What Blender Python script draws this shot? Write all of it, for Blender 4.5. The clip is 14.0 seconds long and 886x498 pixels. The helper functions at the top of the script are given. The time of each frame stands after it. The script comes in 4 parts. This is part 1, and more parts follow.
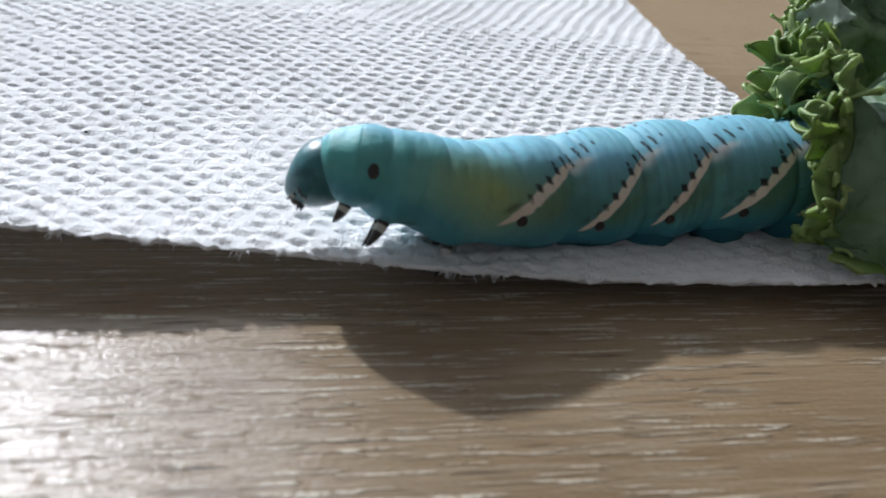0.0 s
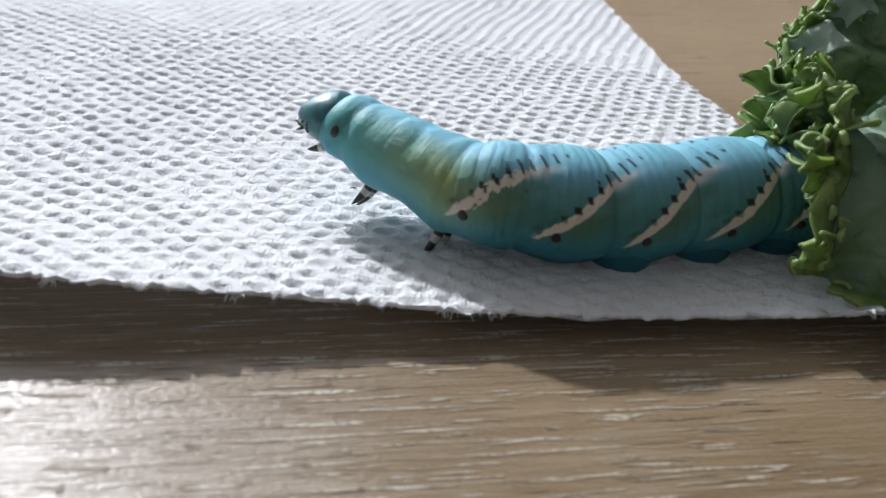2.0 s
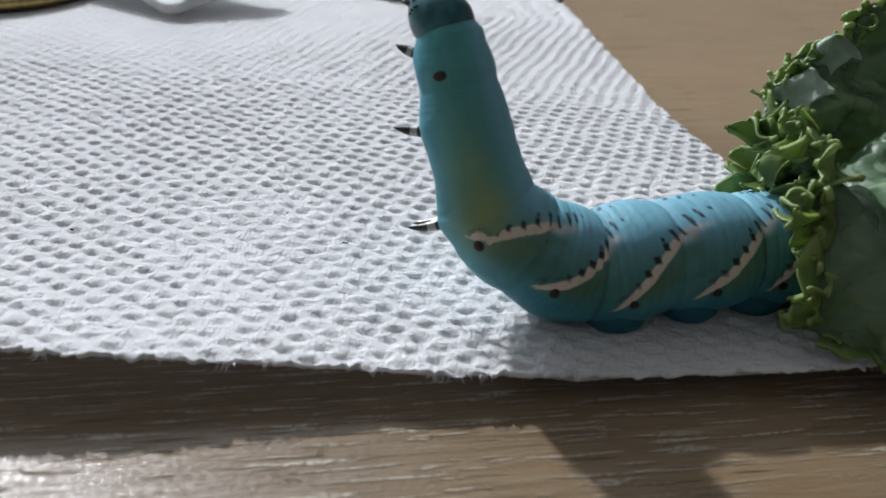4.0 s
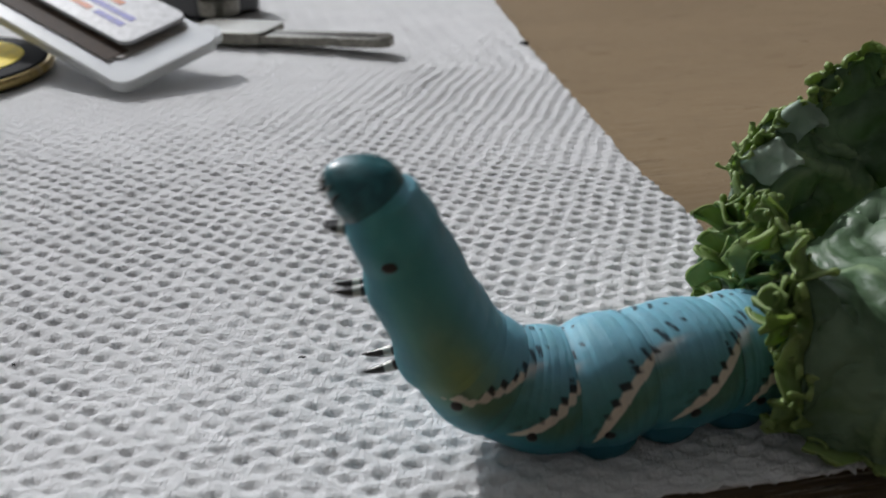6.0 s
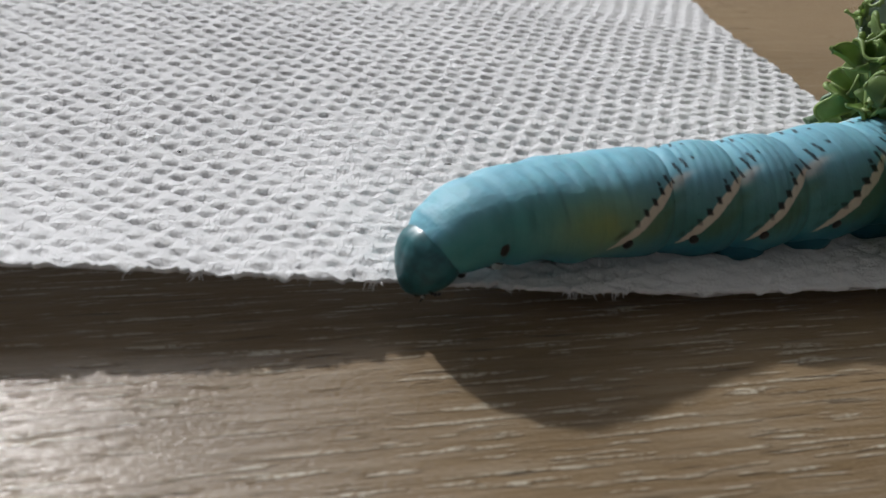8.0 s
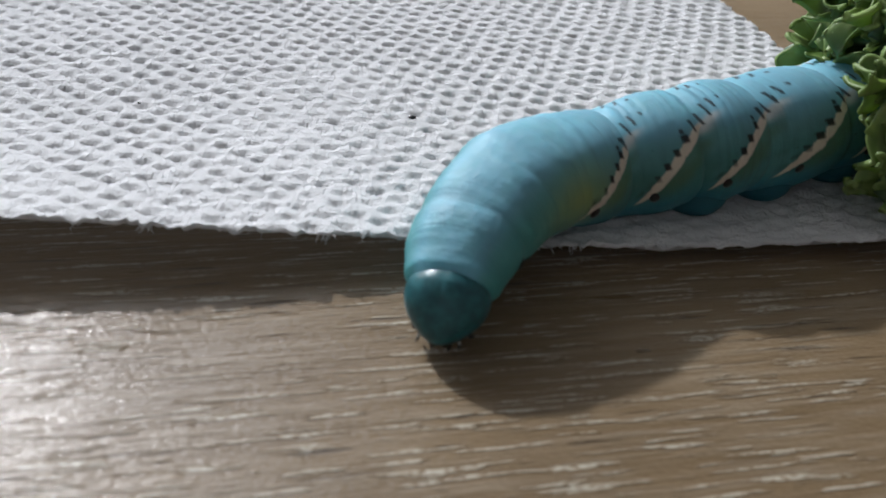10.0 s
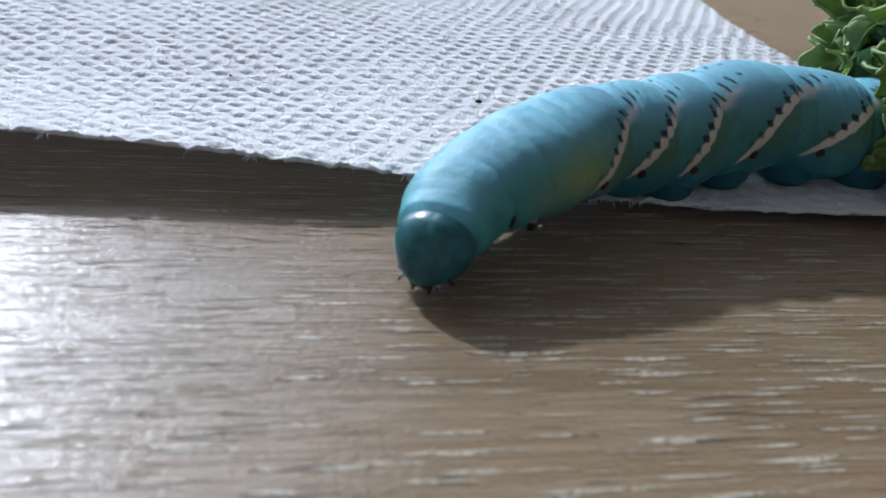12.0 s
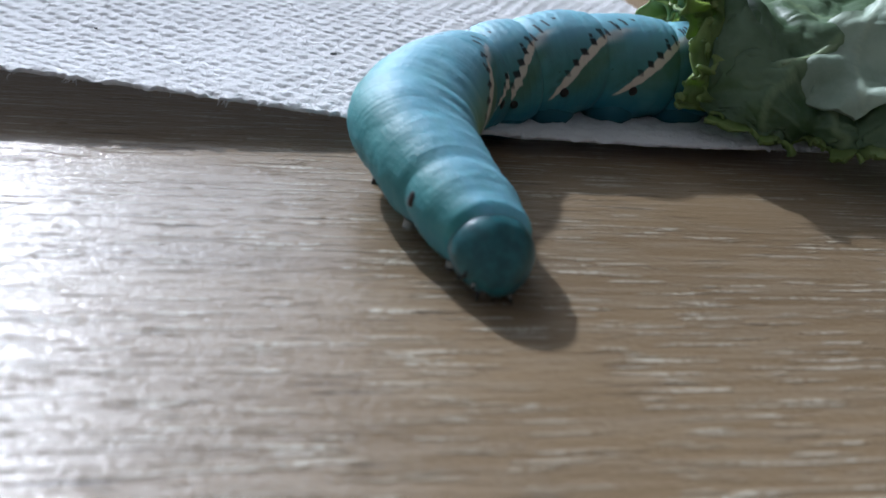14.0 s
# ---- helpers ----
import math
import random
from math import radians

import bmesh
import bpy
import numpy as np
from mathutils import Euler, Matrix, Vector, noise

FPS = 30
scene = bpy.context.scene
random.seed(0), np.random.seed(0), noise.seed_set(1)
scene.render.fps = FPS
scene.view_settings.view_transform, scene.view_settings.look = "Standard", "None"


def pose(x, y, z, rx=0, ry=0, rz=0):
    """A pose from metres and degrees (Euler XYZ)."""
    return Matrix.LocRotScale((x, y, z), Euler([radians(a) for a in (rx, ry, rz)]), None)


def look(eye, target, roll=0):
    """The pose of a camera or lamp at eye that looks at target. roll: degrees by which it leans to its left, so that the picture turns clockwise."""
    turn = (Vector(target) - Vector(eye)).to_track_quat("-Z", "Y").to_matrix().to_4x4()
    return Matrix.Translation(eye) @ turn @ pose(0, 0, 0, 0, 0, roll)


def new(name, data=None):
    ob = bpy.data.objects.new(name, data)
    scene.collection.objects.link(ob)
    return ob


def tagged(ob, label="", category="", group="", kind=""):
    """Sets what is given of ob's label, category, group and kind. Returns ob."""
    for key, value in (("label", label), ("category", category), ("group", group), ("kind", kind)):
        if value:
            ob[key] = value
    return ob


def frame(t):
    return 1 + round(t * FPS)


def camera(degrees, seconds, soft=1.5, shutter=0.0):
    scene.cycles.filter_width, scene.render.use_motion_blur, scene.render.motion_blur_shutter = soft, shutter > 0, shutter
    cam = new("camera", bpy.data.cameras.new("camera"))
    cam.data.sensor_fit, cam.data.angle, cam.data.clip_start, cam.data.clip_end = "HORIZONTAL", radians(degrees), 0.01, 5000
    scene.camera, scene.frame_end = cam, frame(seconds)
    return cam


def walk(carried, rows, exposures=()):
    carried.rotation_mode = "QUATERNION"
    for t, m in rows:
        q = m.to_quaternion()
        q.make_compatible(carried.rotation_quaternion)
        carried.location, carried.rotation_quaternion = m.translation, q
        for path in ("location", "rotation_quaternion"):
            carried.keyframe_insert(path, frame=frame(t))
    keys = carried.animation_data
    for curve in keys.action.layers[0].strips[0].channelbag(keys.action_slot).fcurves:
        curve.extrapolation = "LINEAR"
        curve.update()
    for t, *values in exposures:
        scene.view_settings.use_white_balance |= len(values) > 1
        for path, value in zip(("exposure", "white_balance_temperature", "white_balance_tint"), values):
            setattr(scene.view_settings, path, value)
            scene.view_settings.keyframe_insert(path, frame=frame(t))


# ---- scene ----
cam = camera(53.0, 14.0, soft=1.55, shutter=0.4)
cam.data.dof.use_dof = True
cam.data.dof.focus_distance, cam.data.dof.aperture_fstop = 0.106, 40.0
PATH = [
    (0, (0.00065, 0.00483, 0.04541), (-0.00472, 0.09189, -0.00350), 5.55),
    (0.5, (0.00032, 0.00488, 0.04565), (-0.00487, 0.09211, -0.00296), 5.63),
    (1, (0.00025, 0.00544, 0.04583), (-0.00493, 0.09275, -0.00264), 5.61),
    (1.5, (0.00046, 0.00629, 0.04696), (-0.00485, 0.09360, -0.00150), 5.13),
    (2, (0.00053, 0.00663, 0.04787), (-0.00484, 0.09407, -0.00034), 4.76),
    (4.5, (0.00129, 0.00963, 0.05411), (-0.00410, 0.09840, 0.00840), 2.96),
    (5, (0.00344, 0.01212, 0.05760), (-0.00225, 0.10140, 0.01292), 1.49),
    (5.5, (0.00569, 0.01695, 0.06184), (-0.00019, 0.10644, 0.01758), -0.43),
    (6, (0.00403, 0.01807, 0.05900), (-0.00077, 0.10714, 0.01379), -0.21),
    (6.5, (-0.00098, 0.01413, 0.05448), (-0.00516, 0.10269, 0.00822), 0.64),
    (7, (-0.00814, 0.00786, 0.05490), (-0.01132, 0.09450, 0.00506), 2.76),
    (7.5, (-0.01388, 0.00541, 0.05360), (-0.01643, 0.09043, 0.00101), 4.25),
    (10, (-0.00949, 0.00487, 0.04953), (-0.01132, 0.08752, -0.00673), 4.67),
    (10.5, (-0.00624, -0.00202, 0.04731), (-0.00823, 0.08075, -0.00877), 5.07),
    (11, (-0.00840, -0.00662, 0.04600), (-0.01006, 0.07717, -0.00856), 5.80),
    (11.5, (-0.01067, -0.01049, 0.04323), (-0.01393, 0.07569, -0.00739), 6.60),
    (12, (-0.01425, -0.00985, 0.04055), (-0.01795, 0.07788, -0.00731), 6.75),
    (12.5, (-0.01424, -0.00918, 0.03975), (-0.01797, 0.07875, -0.00772), 6.75),
    (13, (-0.00488, -0.01489, 0.03562), (-0.00954, 0.07307, -0.01171), 7.34),
    (13.5, (0.00637, -0.01735, 0.03458), (0.00149, 0.07100, -0.01202), 6.70),
    (14, (0.00831, -0.01669, 0.03516), (0.00311, 0.07233, -0.01010), 6.58),
]
EXPOSURES = [
    (0.0, 0.19, 5900, 10), (2.0, 0.18, 5950, 10), (4.5, -0.32, 6000, 10), (5.0, -0.47, 6100, 10), (6.0, -0.58, 6250, 10), (7.0, -0.46, 6330, 10), (7.5, -0.37, 6350, 10),
    (10.0, -0.20, 6050, 10), (10.5, -0.22, 6000, 10), (11.0, -0.12, 5700, 10), (12.5, 0.0, 5470, 10), (14.0, 0.03, 5550, 10),
]
walk(cam, [(t, look(eye, target, roll)) for t, eye, target, roll in PATH], EXPOSURES)

# One unit of the plan below is 12.5 mm: U turns it into metres.
U = 0.0125


def V(x, y, z):
    return Vector((x, y, z)) * U


# ---- light: a low sun through the window of a room ----
SUN_AZ, SUN_EL = 38.0, 34.0
az, el = radians(SUN_AZ), radians(SUN_EL)
to_sun = Vector((-math.sin(az) * math.cos(el), math.cos(az) * math.cos(el), math.sin(el)))
world = bpy.data.worlds.new("world")
world.use_nodes = True
scene.world = world
sky = world.node_tree.nodes.new("ShaderNodeTexSky")
sky.sky_type, sky.sun_disc = "NISHITA", False
sky.sun_elevation, sky.sun_rotation = el, -az
world.node_tree.nodes["Background"].inputs["Strength"].default_value = 0.1
world.node_tree.links.new(sky.outputs["Color"], world.node_tree.nodes["Background"].inputs["Color"])
sun = new("sun", bpy.data.lights.new("sun", "SUN"))
sun.data.energy, sun.data.angle, sun.data.color = 3.75, radians(2.0), (1.0, 0.97, 0.94)
sun.matrix_world = look(to_sun * 3, (0, 0, 0))
WINDOW = (-1.55, -0.25, 0.25, 1.75)  # x from, x to, z from, z to, in the wall at y = 1.25
lamp = new("window_light", bpy.data.lights.new("window_light", "AREA"))
lamp.data.shape, lamp.data.size, lamp.data.size_y = "RECTANGLE", 1.28, 1.48
lamp.data.energy, lamp.data.color = 28.0, (0.93, 0.96, 1.0)
lamp.matrix_world = look((-0.9, 1.24, 1.0), (-0.9, 0.0, 1.0))


# ---- materials ----
class Nodes:
    """A material's node tree, with short calls for arithmetic on sockets."""

    def __init__(self, name):
        self.material = bpy.data.materials.new(name)
        self.material.use_nodes = True
        self.tree = self.material.node_tree
        self.shader = self.tree.nodes["Principled BSDF"]

    def node(self, kind, **values):
        n = self.tree.nodes.new(kind)
        for key, value in values.items():
            self.put(value, n.inputs[key.replace("_", " ")])
        return n

    def put(self, value, socket):
        if isinstance(value, bpy.types.NodeSocket):
            self.tree.links.new(value, socket)
        else:
            socket.default_value = value

    def math(self, op, a, b=0.0, c=0.0, clamp=False):
        n = self.tree.nodes.new("ShaderNodeMath")
        n.operation, n.use_clamp = op, clamp
        for socket, value in zip(n.inputs, (a, b, c)):
            self.put(value, socket)
        return n.outputs[0]

    def add(self, a, b):
        return self.math("ADD", a, b)

    def sub(self, a, b):
        return self.math("SUBTRACT", a, b)

    def mul(self, *some):
        out = some[0]
        for b in some[1:]:
            out = self.math("MULTIPLY", out, b)
        return out

    def step(self, x, low, high):
        """0 below low, 1 above high, smooth between; the other way round if low is above high."""
        n = self.tree.nodes.new("ShaderNodeMapRange")
        n.interpolation_type = "SMOOTHSTEP"
        self.put(x, n.inputs["Value"])
        flip = low > high
        n.inputs["From Min"].default_value, n.inputs["From Max"].default_value = min(low, high), max(low, high)
        n.inputs["To Min"].default_value, n.inputs["To Max"].default_value = (1, 0) if flip else (0, 1)
        return n.outputs["Result"]

    def bell(self, x, middle, width):
        d = self.math("DIVIDE", self.sub(x, middle), width)
        return self.math("EXPONENT", self.mul(d, d, -1.0))

    def mix(self, amount, a, b):
        n = self.tree.nodes.new("ShaderNodeMix")
        n.data_type = "RGBA"
        self.put(amount, n.inputs["Factor"])
        colours = [s for s in n.inputs if s.type == "RGBA"]
        for socket, value in zip(colours, (a, b)):
            self.put(value if isinstance(value, bpy.types.NodeSocket) else (*value, 1.0), socket)
        return [s for s in n.outputs if s.type == "RGBA"][0]

    def place(self, scale=(1, 1, 1), turn=0.0):
        n = self.tree.nodes.new("ShaderNodeMapping")
        n.inputs["Scale"].default_value = scale
        n.inputs["Rotation"].default_value = (0, 0, turn)
        self.tree.links.new(self.tree.nodes.new("ShaderNodeTexCoord").outputs["Object"], n.inputs["Vector"])
        return n.outputs["Vector"]

    def scaled(self, vector, scale, shift=(0, 0, 0)):
        n = self.tree.nodes.new("ShaderNodeMapping")
        n.inputs["Location"].default_value = shift
        n.inputs["Scale"].default_value = scale
        self.put(vector, n.inputs["Vector"])
        return n.outputs["Vector"]

    def noise(self, vector, scale=1.0, detail=3.0, rough=0.5):
        n = self.node("ShaderNodeTexNoise", Vector=vector, Scale=scale, Detail=detail, Roughness=rough)
        return n.outputs["Fac"]

    def uv(self):
        n = self.tree.nodes.new("ShaderNodeSeparateXYZ")
        self.tree.links.new(self.tree.nodes.new("ShaderNodeTexCoord").outputs["UV"], n.inputs[0])
        return n.outputs[0], n.outputs[1]

    def bump(self, height, strength, distance):
        n = self.node("ShaderNodeBump", Height=height, Strength=strength, Distance=distance)
        self.tree.links.new(n.outputs["Normal"], self.shader.inputs["Normal"])

    def thin(self, colour, share):
        """Lets a share of the light through, as paper and leaves do."""
        through_light = self.tree.nodes.new("ShaderNodeBsdfTranslucent")
        self.put(colour, through_light.inputs["Color"])
        both = self.tree.nodes.new("ShaderNodeMixShader")
        both.inputs["Fac"].default_value = share
        self.tree.links.new(self.shader.outputs[0], both.inputs[1])
        self.tree.links.new(through_light.outputs[0], both.inputs[2])
        self.tree.links.new(both.outputs[0], self.tree.nodes["Material Output"].inputs["Surface"])
        return self.material

    def set(self, **values):
        for key, value in values.items():
            socket = self.shader.inputs[key.replace("_", " ")]
            if not isinstance(value, bpy.types.NodeSocket) and socket.type == "RGBA":
                value = (*value, 1.0)
            self.put(value, socket)
        return self.material


def wood_material():
    n = Nodes("oak_laminate")
    turn = radians(-15)
    base = n.place((1, 1, 1), turn)
    warp = n.noise(n.scaled(base, (14, 90, 1)), 1.0, 3.0)
    broad = n.noise(n.scaled(base, (9, 45, 1)), 1.0, 4.0, 0.6)
    streak = n.noise(n.scaled(base, (55, 1100, 1)), 1.0, 4.0, 0.65)
    fine = n.noise(n.scaled(base, (240, 3800, 1)), 1.0, 3.0, 0.6)
    patch = n.noise(n.scaled(base, (32, 130, 1)), 1.0, 2.0)
    fleck = n.noise(n.scaled(base, (115, 1950, 1)), 1.0, 2.0, 0.55)
    pore = n.noise(n.scaled(base, (88, 1500, 7)), 1.0, 2.0, 0.5)
    colour = n.mix(n.step(broad, 0.32, 0.68), (0.146, 0.100, 0.053), (0.234, 0.168, 0.097))
    colour = n.mix(n.mul(n.step(streak, 0.4, 0.72), 0.55), colour, (0.32, 0.262, 0.19))
    colour = n.mix(n.mul(n.step(fine, 0.55, 0.3), 0.45), colour, (0.189, 0.130, 0.076))
    # The far wood is mixed paler, its stronger sheen of light put into the colour.
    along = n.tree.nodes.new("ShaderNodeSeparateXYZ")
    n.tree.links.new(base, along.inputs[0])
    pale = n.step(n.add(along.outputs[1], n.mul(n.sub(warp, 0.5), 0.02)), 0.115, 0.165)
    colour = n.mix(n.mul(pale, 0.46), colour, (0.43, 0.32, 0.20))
    under = n.noise(n.scaled(base, (115, 1950, 1), (0.000, 0.584, 0.000)), 1.0, 2.0, 0.55)
    worn = n.tree.nodes.new("ShaderNodeSeparateXYZ")
    n.tree.links.new(n.place(), worn.inputs[0])
    spread_out = n.mul(n.step(patch, 0.31, 0.48), n.step(worn.outputs[1], 0.16, 0.09))
    grit = n.noise(n.scaled(base, (1500, 2600, 1)), 1.0, 2.0)
    white = n.mul(n.step(fleck, 0.575, 0.625), spread_out)
    shade = n.mul(n.step(under, 0.575, 0.625), spread_out, n.sub(1.0, white))
    colour = n.mix(n.mul(shade, 0.45), colour, (0.139, 0.097, 0.059))
    colour = n.mix(n.mul(white, n.step(grit, 0.3, 0.6), 0.72), colour, (0.58, 0.54, 0.44))
    dark = n.mul(n.step(pore, 0.63, 0.70), n.step(warp, 0.35, 0.6))
    colour = n.mix(n.mul(dark, 0.75), colour, (0.088, 0.065, 0.046))
    height = n.add(n.mul(fine, 0.35), n.sub(n.add(n.mul(streak, 0.6), n.mul(white, 0.5)), n.add(n.mul(dark, 0.8), n.mul(shade, 0.4))))
    n.bump(n.add(height, n.mul(grit, 0.35)), 0.8, 0.0003)
    rough = n.add(0.21, n.mul(n.noise(n.scaled(base, (70, 500, 1)), 1.0, 3.0), 0.20))
    return n.set(Base_Color=colour, Roughness=rough, Specular_IOR_Level=0.40)


def towel_material(name, share):
    n = Nodes(name)
    base = n.place()
    fibre = n.noise(n.scaled(base, (900, 2600, 900)), 1.0, 4.0, 0.65)
    fibre2 = n.noise(n.scaled(base, (2800, 800, 900)), 1.0, 4.0, 0.65)
    cloud = n.noise(base, 70.0, 4.0, 0.6)
    colour = n.mix(n.step(cloud, 0.3, 0.7), (0.85, 0.852, 0.86), (0.91, 0.912, 0.92))
    n.bump(n.add(n.add(fibre, fibre2), n.mul(cloud, 0.6)), 0.8, 0.0006)
    n.set(Base_Color=colour, Roughness=0.95, Specular_IOR_Level=0.15, Subsurface_Weight=0.2, Subsurface_Radius=(1, 1, 1), Subsurface_Scale=0.0006)
    return n.thin(colour, share)


def skin_material():
    """u counts the body's segments (the first oblique stripe is at 1), v goes from the back (0) to the belly (1)."""
    n = Nodes("hornworm_skin")
    uu, v = n.uv()
    u = n.sub(uu, 4.0)
    base = n.node("ShaderNodeCombineXYZ", X=n.mul(uu, 0.0078), Y=n.mul(v, 0.0188)).outputs[0]
    cloud = n.noise(base, 260.0, 4.0, 0.55)
    grain = n.noise(base, 700.0, 2.0)
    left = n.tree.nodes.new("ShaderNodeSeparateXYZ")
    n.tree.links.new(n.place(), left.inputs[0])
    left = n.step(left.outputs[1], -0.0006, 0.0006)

    def slant(at):
        """The oblique lines: a whole number on each stripe."""
        flat = n.mul(n.math("MAXIMUM", n.sub(0.24, v), 0.0), 1.3)
        return n.sub(n.sub(n.add(at, 0.313), flat), n.mul(n.sub(n.math("COSINE", n.mul(n.add(v, 0.05), math.pi)), 0.13), 0.76))

    q = slant(u)
    k = n.math("ROUND", q)
    d = n.sub(q, k)
    inside = n.mul(n.step(k, 0.4, 0.6), n.step(k, 7.6, 7.4))
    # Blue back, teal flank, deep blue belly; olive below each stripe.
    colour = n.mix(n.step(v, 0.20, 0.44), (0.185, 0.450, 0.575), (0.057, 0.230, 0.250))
    # Part of the darkening down to the belly is shade put into the colour.
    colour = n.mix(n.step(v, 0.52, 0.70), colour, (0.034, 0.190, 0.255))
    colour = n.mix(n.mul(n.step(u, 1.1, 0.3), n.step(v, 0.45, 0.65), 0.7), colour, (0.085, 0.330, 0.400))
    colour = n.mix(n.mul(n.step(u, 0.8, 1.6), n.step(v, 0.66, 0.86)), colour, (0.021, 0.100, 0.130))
    flank = n.mul(n.step(v, 0.20, 0.34), n.step(v, 0.64, 0.46))
    under = n.add(0.42, n.mul(n.step(d, -0.03, 0.06), n.step(d, 0.48, 0.25), 0.50))
    colour = n.mix(n.mul(n.step(u, 0.3, 0.9), flank, under), colour, (0.083, 0.177, 0.112))
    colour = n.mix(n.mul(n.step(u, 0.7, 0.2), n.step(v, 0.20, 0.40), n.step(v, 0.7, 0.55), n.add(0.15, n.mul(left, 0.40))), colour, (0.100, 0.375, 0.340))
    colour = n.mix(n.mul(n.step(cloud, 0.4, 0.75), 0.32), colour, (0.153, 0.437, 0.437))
    # Yellow stain, left side only; its glow of light coming through is painted in.
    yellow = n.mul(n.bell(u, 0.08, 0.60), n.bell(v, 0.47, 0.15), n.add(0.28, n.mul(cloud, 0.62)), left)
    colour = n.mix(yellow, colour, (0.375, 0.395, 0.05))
    # The white stripes, full in the middle, thin towards the foot and ragged at each small ring.
    wobble = n.mul(n.sub(grain, 0.5), 0.055)
    span = n.mul(n.step(v, 0.195, 0.24), n.step(v, 0.61, 0.58))
    half = n.add(0.024, n.mul(n.step(v, 0.63, 0.48), 0.058))
    half = n.mul(half, n.add(0.72, n.mul(n.step(v, 0.22, 0.33), 0.28)))
    away = n.sub(half, n.math("ABSOLUTE", n.add(d, wobble)))
    stripe = n.mul(n.step(away, -0.012, 0.022), inside, span)
    soft = n.mul(n.bell(d, 0.10, 0.12), n.step(v, 0.15, 0.20), n.step(v, 0.30, 0.245), inside, 0.8)
    colour = n.mix(soft, colour, (0.62, 0.66, 0.62))
    colour = n.mix(stripe, colour, (0.70, 0.66, 0.54))
    # One black tick a small ring: beads along the stripe's upper edge, finer slanting ticks on over the back.
    ring = n.math("DIVIDE", n.math("ROUND", n.mul(u, 8.0)), 8.0)
    qt = slant(ring)
    kt = n.math("ROUND", qt)
    dt = n.sub(qt, kt)
    held = n.mul(n.step(kt, 0.4, 0.6), n.step(kt, 7.6, 7.4))
    off = n.math("ABSOLUTE", n.sub(n.sub(u, ring), n.mul(n.add(dt, 0.1), 0.26)))
    off = n.add(off, n.mul(n.sub(grain, 0.5), 0.030))
    bead = n.mul(n.step(off, 0.048, 0.018), n.step(dt, -0.15, -0.12), n.step(dt, -0.035, -0.065), n.step(v, 0.24, 0.26), n.step(v, 0.585, 0.55))
    fine_tick = n.mul(n.step(off, 0.030, 0.010), n.step(dt, -0.23, -0.18), n.step(dt, 0.06, 0.02), n.step(v, 0.055, 0.08), n.step(v, 0.27, 0.25))
    black = n.mul(n.math("MAXIMUM", n.mul(bead, n.step(v, 0.53, 0.40)), n.mul(fine_tick, n.step(cloud, 0.28, 0.38), 0.92)), held)
    foot = n.mul(n.bell(d, -0.13, 0.05), n.bell(v, 0.50, 0.04), inside, n.step(grain, 0.35, 0.6), 0.75)
    dots = n.step(n.noise(base, 1500.0, 1.0), 0.75, 0.8)
    black = n.math("MAXIMUM", n.math("MAXIMUM", black, foot), n.mul(dots, n.step(u, 0.5, 1.0), n.step(v, 0.25, 0.3), 0.5))
    colour = n.mix(n.mul(black, 0.95), colour, (0.016, 0.015, 0.018))
    fine = n.noise(base, 1600.0, 3.0)
    along = n.node("ShaderNodeCombineXYZ", X=n.mul(uu, 5.0), Y=n.mul(v, 5.0))
    crease = n.noise(along.outputs[0], 1.0, 3.0, 0.5)
    pleat = n.node("ShaderNodeCombineXYZ", X=n.mul(uu, 17.0), Y=n.mul(v, 5.0))
    pleat = n.noise(pleat.outputs[0], 1.0, 2.0, 0.5)
    n.bump(n.add(n.add(n.mul(fine, 0.30), n.mul(cloud, 0.6)), n.add(n.mul(crease, 1.1), n.mul(pleat, 0.3))), 0.42, 0.0004)
    rough = n.add(0.46, n.mul(cloud, 0.2))
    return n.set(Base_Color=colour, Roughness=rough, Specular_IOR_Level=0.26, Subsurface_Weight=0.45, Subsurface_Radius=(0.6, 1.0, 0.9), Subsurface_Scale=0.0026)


def plain(name, colour, rough=0.5, metal=0.0, spot=0.0, scale=400.0, **more):
    """A surface of one colour with a faint mottle and fine relief."""
    n = Nodes(name)
    f = n.noise(n.place(), scale, 4.0, 0.6)
    dark = tuple(c * (0.72 - spot) for c in colour)
    n.bump(f, 0.2, 0.0002)
    return n.set(Base_Color=n.mix(n.step(f, 0.3, 0.7), dark, colour), Roughness=n.add(rough - 0.06, n.mul(f, 0.12)), Metallic=metal, **more)


def leg_material():
    n = Nodes("banded_leg")
    uu, v = n.uv()
    wave = n.math("SINE", n.add(n.mul(uu, 15.0), 1.0))
    band = n.mul(n.step(wave, 0.1, 0.5), n.step(uu, 0.7, 0.6))
    return n.set(Base_Color=n.mix(band, (0.018, 0.015, 0.014), (0.42, 0.42, 0.38)), Roughness=0.3)


